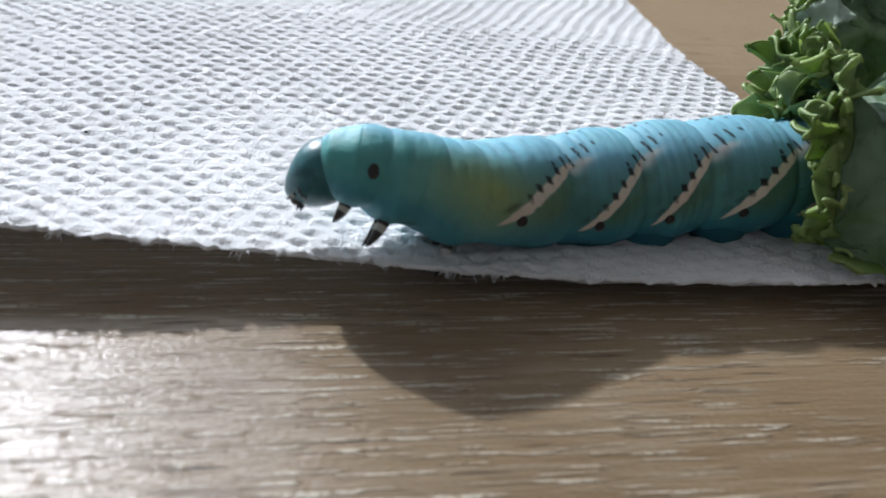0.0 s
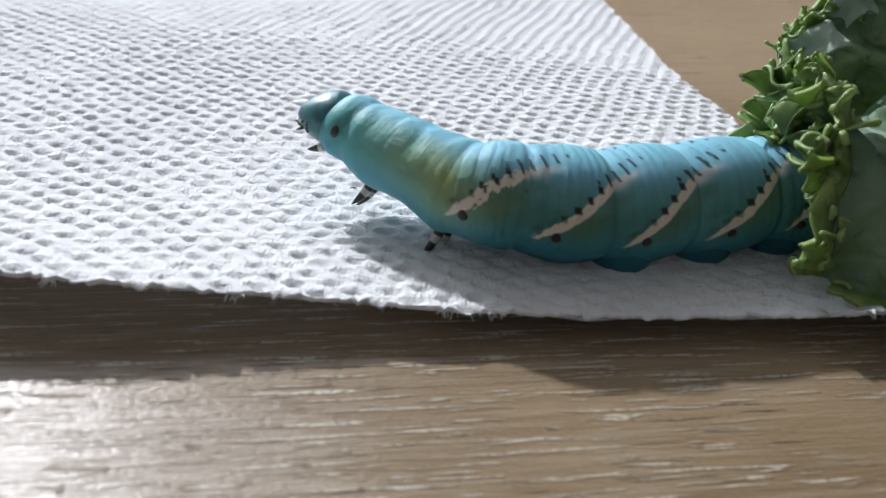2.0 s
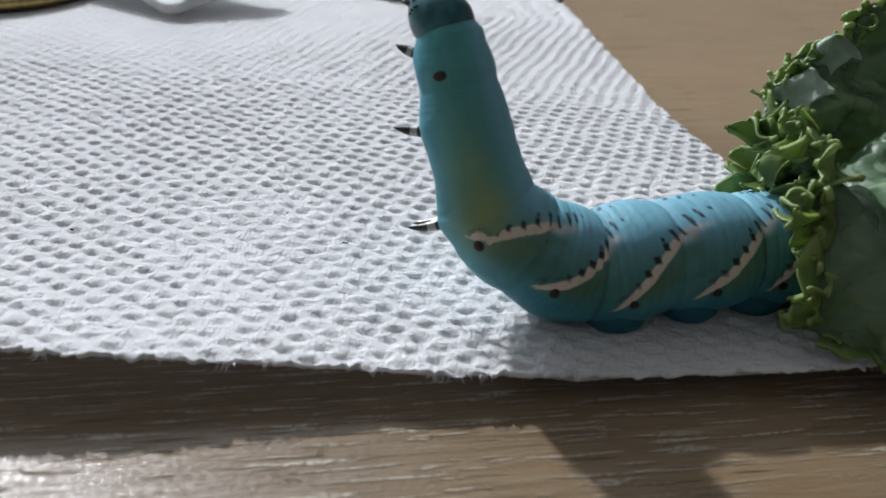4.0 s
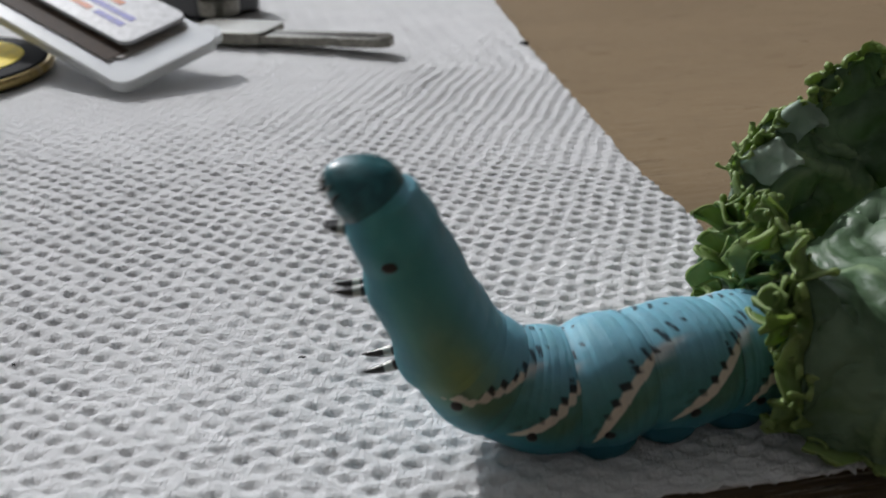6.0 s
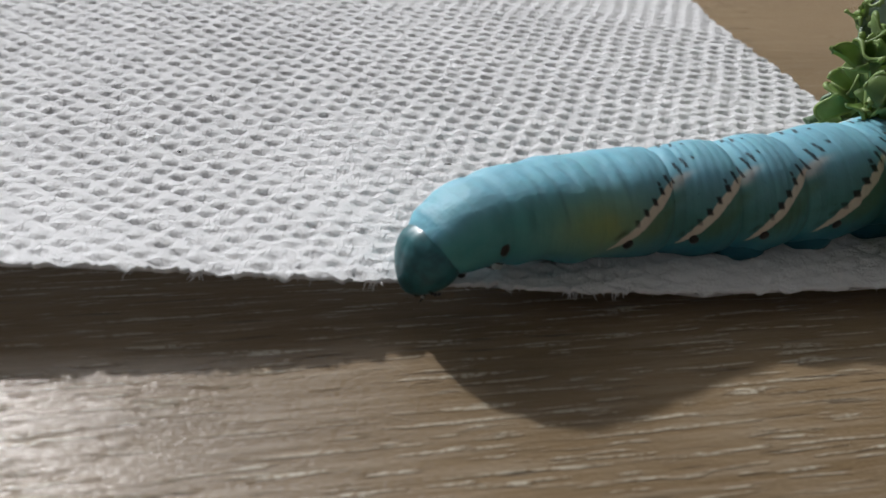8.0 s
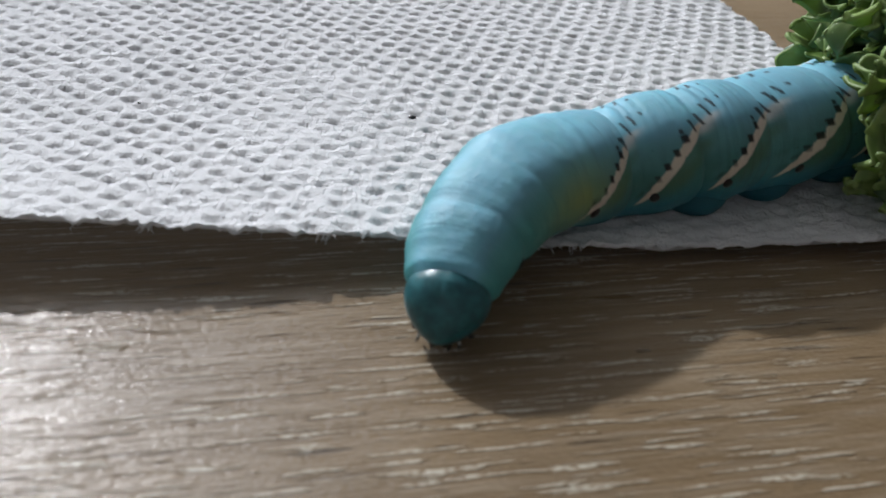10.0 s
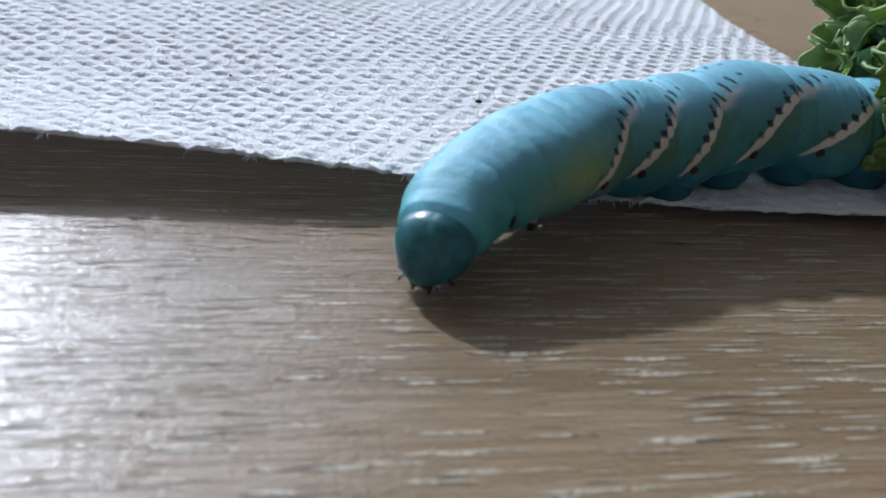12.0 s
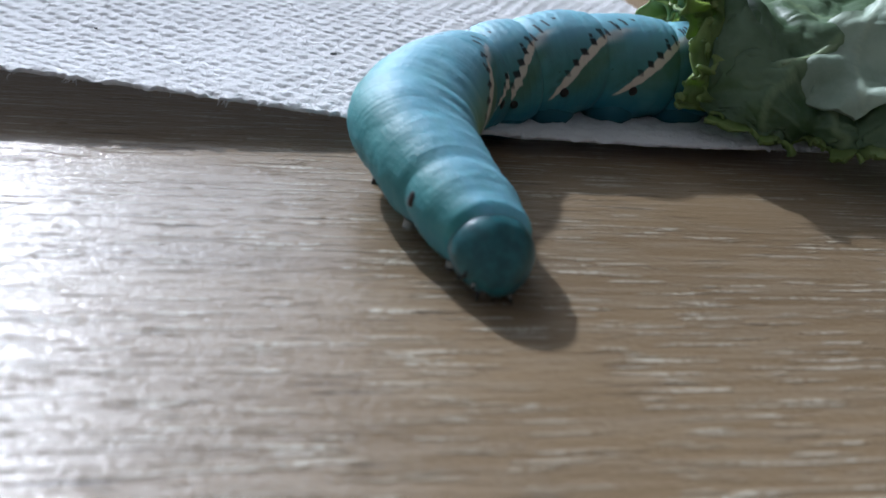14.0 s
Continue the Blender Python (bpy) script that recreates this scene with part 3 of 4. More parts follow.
bend(6.5, (-1.34, 6.26, 0.62), (-1.12, 6.42, 0.87), (-0.85, 6.50, 0.89), (-0.30, 6.79, 0.80), (0.36, 7.09, 0.59), (0.87, 7.22, 0.62), (1.38, 7.42, 0.58), (2.21, 7.77, 0.60), (2.85, 8.04, 0.62))
bend(7, (-1.47, 6.16, 0.53), (-1.27, 6.38, 0.76), (-1.02, 6.52, 0.80), (-0.33, 6.85, 0.64), (0.41, 7.12, 0.54), (0.88, 7.24, 0.55), (1.42, 7.46, 0.50), (2.25, 7.79, 0.54), (2.90, 8.08, 0.57))
bend(7.5, (-1.58, 6.14, 0.37), (-1.36, 6.24, 0.69), (-1.07, 6.41, 0.77), (-0.36, 6.81, 0.61), (0.40, 7.12, 0.55), (0.97, 7.25, 0.56), (1.47, 7.41, 0.57), (2.24, 7.71, 0.61), (2.83, 7.95, 0.61))
bend(10, (-0.87, 4.84, 0.15), (-0.79, 5.26, 0.37), (-0.71, 5.62, 0.50), (-0.33, 6.32, 0.63), (0.25, 6.80, 0.53), (0.88, 7.04, 0.65), (1.30, 7.24, 0.67), (2.15, 7.73, 0.68), (2.79, 8.06, 0.71))
bend(10.5, (-1.00, 4.70, 0.16), (-0.87, 5.08, 0.38), (-0.75, 5.49, 0.44), (-0.38, 6.30, 0.61), (0.23, 6.79, 0.59), (0.77, 7.04, 0.64), (1.26, 7.39, 0.64), (2.09, 7.94, 0.64), (2.70, 8.26, 0.68))
bend(11, (-1.34, 4.82, 0.17), (-1.19, 5.20, 0.40), (-1.01, 5.57, 0.50), (-0.48, 6.33, 0.67), (0.11, 6.79, 0.65), (0.53, 7.10, 0.67), (1.03, 7.69, 0.69), (1.84, 8.03, 0.72), (2.49, 8.11, 0.70))
bend(11.5, (-1.56, 4.87, 0.13), (-1.36, 5.15, 0.37), (-1.18, 5.51, 0.43), (-0.66, 6.26, 0.59), (-0.14, 6.76, 0.76), (0.26, 6.99, 0.77), (0.74, 7.24, 0.70), (1.35, 7.42, 0.71), (2.10, 7.66, 0.71))
bend(12, (-1.55, 4.35, 0.15), (-1.39, 4.73, 0.37), (-1.28, 5.14, 0.47), (-0.81, 5.73, 0.58), (-0.34, 6.21, 0.62), (0.07, 6.46, 0.60), (0.44, 6.68, 0.64), (1.15, 7.11, 0.73), (2.10, 7.47, 0.61))
bend(12.5, (-0.64, 3.77, 0.19), (-0.68, 4.24, 0.36), (-0.73, 4.68, 0.47), (-0.68, 5.45, 0.58), (-0.29, 6.07, 0.57), (0.15, 6.39, 0.59), (0.44, 6.56, 0.67), (1.12, 6.96, 0.71), (1.98, 7.40, 0.67))
bend(13, (0.22, 3.78, 0.14), (0.14, 4.20, 0.29), (-0.11, 4.51, 0.40), (-0.50, 5.33, 0.55), (-0.15, 6.14, 0.55), (0.19, 6.50, 0.50), (0.54, 6.69, 0.60), (1.16, 6.99, 0.67), (2.07, 7.33, 0.63))
bend(13.5, (0.69, 3.98, 0.17), (0.53, 4.32, 0.32), (0.27, 4.66, 0.37), (-0.27, 5.50, 0.50), (-0.02, 6.35, 0.62), (0.19, 6.81, 0.42), (0.59, 7.05, 0.53), (1.26, 7.32, 0.62), (2.11, 7.60, 0.62))
bend(14, (0.75, 3.48, 0.13), (0.65, 3.87, 0.29), (0.43, 4.25, 0.33), (-0.07, 5.19, 0.49), (0.07, 6.21, 0.54), (0.24, 6.74, 0.44), (0.62, 7.00, 0.55), (1.20, 7.27, 0.64), (2.08, 7.65, 0.59))


# Some turns start late and then go quickly: the time at which the even motion would be as far.
PACE_T = (0.0, 1.5, 1.75, 2.0, 5.5, 5.75, 6.0, 12.0, 12.25, 12.5, 12.7, 12.85, 13.0, 14.0)
PACE = (0.0, 1.5, 1.82, 2.0, 5.5, 5.68, 6.0, 12.0, 12.14, 12.5, 12.58, 12.85, 13.0, 14.0)


def posture(t):
    """The body at any time: the limbs of the chain turn and stretch from one posture to the next, from the grip of the rear feet on."""
    times = [p[0] for p in POSTURES]
    t = float(np.interp(t, PACE_T, PACE))
    i = min(max(sum(s <= t for s in times) - 1, 0), len(times) - 2)
    f = (t - times[i]) / (times[i + 1] - times[i])
    a, b = POSTURES[i][1], POSTURES[i + 1][1]
    chain = [a[-1].lerp(b[-1], f)]
    for k in range(len(a) - 2, -1, -1):
        one, two = a[k] - a[k + 1], b[k] - b[k + 1]
        way = one.normalized().slerp(two.normalized(), f) if one.angle(two) > 1e-4 else one.normalized()
        chain.append(chain[-1] + way * (one.length * (1 - f) + two.length * f))
    return chain[::-1]


# The front body twists about its own axis: degrees by which the back turns towards its left side.
TWIST_T = (0.0, 0.5, 1.5, 2.2, 4.3, 5.5, 6.0, 6.5, 7.0, 7.5, 10.0, 12.0, 12.5, 13.0, 14.0)
TWIST = (-25.0, -25.0, -26.0, -26.0, -4.0, 0.0, 0.0, -4.0, -10.0, -10.0, 0.0, 0.0, 15.0, 25.0, 28.0)


def body_poses(t):
    """The pose of the head and of each ring at t, in the caterpillar's own space."""
    p = posture(t)
    tail = p[-1] + REAR * 1.75
    line = [*p[1:], tail]
    knots = np.array([list(q) for q in line])
    fine_u = np.linspace(STATION_U[0], STATION_U[-1], 240)
    places = np.interp(fine_u, STATION_U, range(len(STATION_U)))
    curve = spread(knots, places)
    for n in range(45):
        curve[1:-1] = curve[1:-1] * 0.5 + 0.25 * (curve[:-2] + curve[2:])
    tangent = np.gradient(curve, axis=0)
    tangent /= np.linalg.norm(tangent, axis=1)[:, None]
    up, ups = np.array([0.0, 0.0, 1.0]), [None] * len(curve)
    for i in range(len(curve) - 1, -1, -1):
        up = up - tangent[i] * (up @ tangent[i])
        up = up / np.linalg.norm(up)
        turn = radians(np.interp(t, TWIST_T, TWIST)) * float(np.clip((1.4 - fine_u[i]) / 1.8, 0, 1))
        ups[i] = up * math.cos(turn) + np.cross(up, -tangent[i]) * math.sin(turn)
    # The striped segments share their stretch of the body almost evenly.
    run = np.concatenate([[0], np.cumsum(np.linalg.norm(np.diff(curve, axis=0), axis=1))])
    first, last = np.interp([1.0, 5.0], fine_u, run)
    poses = []
    for u in RING_U:
        if 1.0 < u < 5.0:
            even = 0.2 * (first + (last - first) * (u - 1) / 4) + 0.8 * np.interp(u, fine_u, run)
            u = float(np.interp(even, run, fine_u))
        at = np.array([np.interp(u, fine_u, curve[:, k]) for k in range(3)])
        i = int(np.clip(np.searchsorted(fine_u, u), 0, len(fine_u) - 1))
        poses.append(frame_at(at, -tangent[i], ups[i]))
    ahead = np.array(p[0] - p[1])
    ahead = ahead / np.linalg.norm(ahead)
    neck = -tangent[0]
    ahead = 0.8 * ahead + 0.2 * neck
    ahead /= np.linalg.norm(ahead)
    top = ups[0] - ahead * (ups[0] @ ahead)
    return frame_at(curve[0], ahead, top / np.linalg.norm(top)), poses


def frame_at(at, ahead, up):
    left = np.cross(up, ahead)
    m = Matrix(((ahead[0], left[0], up[0]), (ahead[1], left[1], up[1]), (ahead[2], left[2], up[2]))).to_4x4()
    m.translation = (Vector(at) - BASE) * U
    return m


def ring_radius(u):
    r = float(np.interp(u, RADIUS_U, RADIUS_R))
    swell = min(1.0, max(0.0, (u + 0.3) / 1.6))
    # The folds behind the thorax segments, each with a fuller lip before it.
    r *= 1 - 0.032 * math.exp(-(((u + 1.02) / 0.07) ** 2)) + 0.035 * math.exp(-(((u + 1.27) / 0.15) ** 2))
    r *= 1 - 0.012 * math.exp(-(((u + 0.40) / 0.08) ** 2)) - 0.012 * math.exp(-(((u - 0.20) / 0.08) ** 2))
    fold = (u - 0.10 + 0.5) % 1.0 - 0.5
    r *= 1 + swell * (0.03 * math.cos(2 * math.pi * (u - 0.68)) - 0.055 * math.exp(-((fold / 0.055) ** 2)))
    return r


def section(angle, u):
    """The outline of a ring, as a share of its radius: fleshy sides, a flatter belly, lobes above the feet, small rings over the back."""
    down = max(0.0, -math.cos(angle))
    r = 1.0 - 0.07 * down**2
    side = abs(math.sin(angle))
    r += 0.02 * math.sin(3 * angle) ** 2 * side
    if u < 1.2:
        r *= 1.0 + (0.27 * side * side - 0.02) * min(1.0, 1.2 - u)
        # Fleshy lobes that carry the legs, and uneven wrinkles that run round the thorax.
        lobe = max(math.exp(-(((u - at) / 0.17) ** 2)) for at in LEG_U)
        r += (0.14 * lobe - 0.05) * down**1.5 * min(1.0, 1.2 - u) * min(1.0, (u + 1.75) / 0.2)
        q = Vector((5.5 * u, 1.1 * math.sin(angle), 1.1 * math.cos(angle)))
        r += 0.026 * noise.noise(q) * min(1.0, 1.2 - u) + 0.010 * noise.noise(q * 2.3)
    else:
        r += (0.06 * down**2 * math.cos(2 * math.pi * (u - 0.5)) - 0.07 * max(0.0, math.cos(angle)) ** 2) * min(1.0, u - 1.2)
    # The small rings: broad creases on the thorax, eight to a segment behind it.
    over = (0.5 + 0.5 * math.cos(angle)) ** 0.7
    back = min(1.0, max(0.0, (u - 0.35) / 0.4))
    broad = 0.007 * math.cos(2 * math.pi * (4.6 * u + 0.3 * math.sin(2 * angle))) * min(1.0, max(0.0, (u + 1.1) / 0.2))
    small = 0.0045 * math.cos(2 * math.pi * 8.0 * u)
    return r + over * (broad * (1 - back) + small * back)


def build_ring(u, parent):
    around, along = 52, 17
    half = 0.13 if u < -0.95 else 0.15 if u < 5 else 0.2
    per = 0.75 if u < -0.95 else 0.9 if u < 0.5 else 0.68
    pts, uvs = np.zeros((along + 2, around, 3)), np.zeros((along + 2, around, 2))
    for i in range(-1, along + 1):
        s = float(np.clip(2 * i / (along - 1) - 1, -1, 1))
        here = u + s * half / per
        k = 0.0 if i in (-1, along) else 1 - 0.006 * s * s - 0.11 * s**6
        r = ring_radius(here) * k
        for j in range(around):
            angle = 2 * math.pi * j / around
            rr = r * section(angle, here)
            pts[i + 1, j] = (-s * half, rr * math.sin(angle), rr * math.cos(angle))
            turn = angle / math.pi
            uvs[i + 1, j] = (here + 4.0, turn if turn <= 1 else 2 - turn)
    uvs[0], uvs[-1] = uvs[1], uvs[-2]
    name = "thorax_ring" if u < 0.5 else "abdomen_ring"
    me = grid_mesh(name, pts * U, uvs, closed=True)
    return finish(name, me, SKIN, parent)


def build_leg(ring, r, size, ahead, splay):
    for side in (-1, 1):
        angle = radians(180 - splay * side)
        root = Vector((0.0, math.sin(angle) * r * 0.90, math.cos(angle) * r * 0.90))
        out = Vector((ahead, 0.012 * splay * side, -1)).normalized()
        path = [root + out * (d * size) + Vector((0.05 * size * (d - 0.1) ** 2 * 4, -0.05 * side * d * d * size, 0)) for d in (-0.3, 0.0, 0.25, 0.5, 0.75, 1.0, 1.18)]
        bm = tube(bmesh.new(), path, [0.060, 0.053, 0.046, 0.040, 0.032, 0.019, 0.003], 12)
        part("leg", bm, LEG, ring, "short black and white banded leg")


def build_proleg(ring, r):
    for side in (-1, 1):
        bm = bmesh.new()
        path = [Vector((0.02, side * r * 0.28, -r * d)) for d in (0.3, 0.5, 0.66, 0.80, 0.91, 0.98, 1.01)]
        tube(bm, path, [0.27, 0.29, 0.295, 0.275, 0.23, 0.16, 0.06], 24)
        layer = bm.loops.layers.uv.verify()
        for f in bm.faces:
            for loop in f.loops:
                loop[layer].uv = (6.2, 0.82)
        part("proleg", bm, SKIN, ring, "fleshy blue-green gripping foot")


def build_spot(ring, angle, u, size):
    r = ring_radius(u) * section(angle, u) * 0.985
    for side in (-1, 1):
        bm = bmesh.new()
        y, z = side * math.sin(angle) * r, math.cos(angle) * r
        ball(bm, (0, y, z), (size[0], size[1], size[1]), Matrix.Rotation(-side * (angle - math.pi / 2), 4, "X") @ Matrix.Diagonal((1, 0.35, 1, 1)), 14, 8)
        part("spiracle", bm, BLACK, ring, "black oval breathing hole")


def build_head(parent):
    bm = bmesh.new()
    bmesh.ops.create_uvsphere(bm, u_segments=48, v_segments=32, radius=1)
    for vert in bm.verts:
        x, y, z = vert.co
        front = max(0.0, x)
        # A tall, smooth capsule with a shallow groove between the two lobes and a narrower mouth end.
        wide = 0.300 * (1 - 0.30 * front**2)
        tall = 0.245 * (1 - 0.30 * front**2)
        groove = 0.007 * math.exp(-((y / 0.10) ** 2)) * max(0.0, z) * (0.5 + front)
        vert.co = Vector((0.11 + 0.33 * x * (1.0 if x > 0 else 0.85), wide * y, tall * z - groove - 0.04 * front)) * U
    head = part("head", bm, HEAD, parent, "smooth glossy dark teal head")
    bm = bmesh.new()
    ball(bm, (0.345, 0, -0.09), (0.07, 0.11, 0.075))
    ball(bm, (0.39, 0.04, -0.115), (0.035, 0.04, 0.04), None, 12, 8)
    ball(bm, (0.39, -0.04, -0.115), (0.035, 0.04, 0.04), None, 12, 8)
    part("mouthparts", bm, MOUTH, head, "dark brown mandibles")
    bm = bmesh.new()
    ball(bm, (0.395, 0, -0.04), (0.025, 0.07, 0.035), None, 14, 8)
    part("upper_lip", bm, CLEAR_HAIR, head, "pale upper lip")
    for side in (-1, 1):
        bm = tube(bmesh.new(), [(0.32, side * 0.12, -0.08), (0.39, side * 0.145, -0.10), (0.43, side * 0.15, -0.10)], [0.018, 0.012, 0.004], 8)
        part("antenna", bm, LEG, head, "short banded antenna")
        bm = tube(bmesh.new(), [(0.33, side * 0.06, -0.13), (0.38, side * 0.065, -0.17), (0.41, side * 0.06, -0.19)], [0.02, 0.015, 0.005], 8)
        part("palp", bm, BLACK, head)
        for k in range(5):
            a = radians(-60 + 30 * k)
            bm = ball(bmesh.new(), (0.265 + 0.05 * math.cos(a), side * (0.215 - 0.02 * math.cos(a)), -0.10 + 0.06 * math.sin(a)), (0.014, 0.014, 0.014), None, 8, 6)
            part("eyelet", bm, BLACK, head)
    return head


def build_caterpillar():
    body = thing("caterpillar", "turquoise hornworm caterpillar with white slanting stripes and black dashes", "caterpillar", BASE * U)
    head = build_head(body)
    rings = []
    for u in RING_U:
        rings.append(build_ring(u, body))
    near = lambda u: rings[min(range(len(RING_U)), key=lambda i: abs(RING_U[i] - u))]  # noqa: E731
    for u, size, ahead, splay in zip(LEG_U, (0.15, 0.22, 0.27), (0.35, 0.15, 0.05), (7, 7, 12)):
        build_leg(near(u), ring_radius(u), size, ahead, splay)
    for k in (3, 4, 5, 6):
        build_proleg(near(k - 0.52), ring_radius(k - 0.5))
    build_spot(near(-1.15), radians(97), -1.2, (0.045, 0.065))
    for k in range(1, 8):
        build_spot(near(k - 0.53), radians(100), k - 0.53, (0.050, 0.052))
    return body, head, rings


# ---- the kale ----
def crumple(points, amount, scale, seed):
    out = points.copy()
    flat = out.reshape(-1, 3)
    for i, p in enumerate(flat):
        q = Vector(p) * scale + Vector((seed, 0, 0))
        flat[i] = p + amount * np.array(noise.noise_vector(q)) + amount * 0.45 * np.array(noise.noise_vector(q * 2.7)) + amount * 0.16 * np.array(noise.noise_vector(q * 6.1))
    return out


def sheet_part(name, rows, label, parent, base, material, seed, nu=110, nv=130, puff=0.17, lobes=0.0, veins=()):
    """A crinkled leaf blade through rows of guide points, with a little thickness. Returns its (nu, nv, 3) middle surface."""
    grid = np.array(rows, float)
    a = spread(grid, np.linspace(0, len(rows) - 1, nu))
    mid = np.swapaxes(spread(np.swapaxes(a, 0, 1), np.linspace(0, grid.shape[1] - 1, nv)), 0, 1)
    mid = crumple(mid, puff, 1.25, seed)
    # Sharp folds across the blade, and lobes along its lower border.
    for i in range(nu):
        low = max(0.0, (i / (nu - 1) - 0.68) / 0.32) ** 1.5
        for j in range(nv):
            q = Vector(mid[i, j]) * 2.3 + Vector((seed, 5.0, 0))
            ridge = 0.085 * (1 - 2.4 * abs(noise.noise(q))) + 0.010 * (1 - 2.4 * abs(noise.noise(q * 2.6)))
            wave = math.sin(6.5 * mid[i, j, 0]) + 0.5 * math.sin(13.0 * mid[i, j, 0] + 1.0)
            mid[i, j] += np.array((0.0, -0.5, 0.8)) * ridge + lobes * low * np.array((0.04 * wave, -0.10 * wave, 0.07 * abs(wave)))
    normal = np.cross(np.gradient(mid, axis=0), np.gradient(mid, axis=1))
    normal /= np.linalg.norm(normal, axis=-1)[..., None] + 1e-9
    # Veins stand out of the blade, which swells between them.
    high = np.zeros((nu, nv))
    if veins:
        away = np.full((nu, nv), 9.0)
        for width, places in veins:
            at = spread(places, np.linspace(0, len(places) - 1, 60))
            i = np.clip(at[:, 0] / (len(rows) - 1) * (nu - 1), 0, nu - 1).round().astype(int)
            j = np.clip(at[:, 1] / (grid.shape[1] - 1) * (nv - 1), 0, nv - 1).round().astype(int)
            near = np.min(np.linalg.norm(mid[:, :, None] - mid[i, j][None, None], axis=-1), axis=-1)
            high = np.maximum(high, np.exp(-((near / width) ** 2)) * min(1.0, width / 0.05))
            away = np.minimum(away, near)
        lift = np.where((normal * np.array((0.0, -0.7, 0.7))).sum(-1) > 0, 1.0, -1.0)
        mid += normal * (lift * (0.045 * high + 0.055 * np.clip(away / 0.22, 0, 1) ** 1.5))[..., None]
        normal = np.cross(np.gradient(mid, axis=0), np.gradient(mid, axis=1))
        normal /= np.linalg.norm(normal, axis=-1)[..., None] + 1e-9
    thick = 0.02
    uv = np.stack([np.full((nu, nv), 0.4), high], -1)
    shell = np.concatenate([mid + thick * normal, (mid - thick * normal)[:, ::-1]], 1)
    uvs = np.concatenate([uv, uv[:, ::-1]], 1)
    me = grid_mesh(name, (shell - base) * U, uvs, closed=True)
    ob = finish(name, me, material, parent, label)
    return mid, normal


def frill(name, edge, outward, facing, width, parent, base, seed, waves=1.0, curl=1.0):
    """A tightly ruffled leaf margin that grows out of an edge: the border is far longer than the edge, so it folds to and fro."""
    edge, outward, facing = np.array(edge), np.array(outward), np.array(facing)
    lengths = np.concatenate([[0], np.cumsum(np.linalg.norm(np.diff(edge, axis=0), axis=1))])
    total = lengths[-1]
    ns, nv = int(total * 75) + 8, 12
    s = np.linspace(0, total, ns)
    take = lambda arr: np.stack([np.interp(s, lengths, arr[:, k]) for k in range(3)], -1)  # noqa: E731
    e, o, f = take(edge), take(outward), take(facing)
    o /= np.linalg.norm(o, axis=1)[:, None]
    t = np.gradient(e, axis=0)
    t /= np.linalg.norm(t, axis=1)[:, None] + 1e-9
    f = f - t * (f * t).sum(1)[:, None]
    f /= np.linalg.norm(f, axis=1)[:, None] + 1e-9
    rng = np.random.default_rng(seed)
    wob = np.interp(s, np.linspace(0, total, max(4, int(total * 3))), rng.uniform(-1.4, 1.4, max(4, int(total * 3))))
    size = np.interp(s, np.linspace(0, total, max(4, int(total * 4))), rng.uniform(0.55, 1.35, max(4, int(total * 4))))
    big = 2 * math.pi * s * 2.0 * waves + wob
    small = 2 * math.pi * s * 5.2 * waves + 2.2 * wob
    pts, uvs = np.zeros((ns, nv, 3)), np.zeros((ns, nv, 2))
    for j in range(nv):
        v = j / (nv - 1)
        w = width * size * v
        lift = 0.42 * width * size * (v**1.3 * np.sin(big)) + 0.42 * width * (v**2.2 * np.sin(small)) * curl
        along = 0.36 * width * v**2 * np.cos(big + 0.6) + 0.26 * width * v**2.4 * np.sin(2 * small) * curl
        back = 0.35 * width * v**3 * (0.6 + 0.4 * np.sin(small + 1.0)) * curl
        pts[:, j] = e + o * (w - back)[:, None] + f * lift[:, None] + t * along[:, None]
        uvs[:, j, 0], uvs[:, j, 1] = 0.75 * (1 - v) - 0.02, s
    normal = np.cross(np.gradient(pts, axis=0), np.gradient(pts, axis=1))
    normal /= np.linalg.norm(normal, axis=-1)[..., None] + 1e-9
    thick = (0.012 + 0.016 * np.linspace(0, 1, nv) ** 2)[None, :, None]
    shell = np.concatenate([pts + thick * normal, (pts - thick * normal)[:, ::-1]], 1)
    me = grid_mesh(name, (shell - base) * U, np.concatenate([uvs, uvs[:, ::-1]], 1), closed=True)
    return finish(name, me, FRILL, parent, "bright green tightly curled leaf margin")


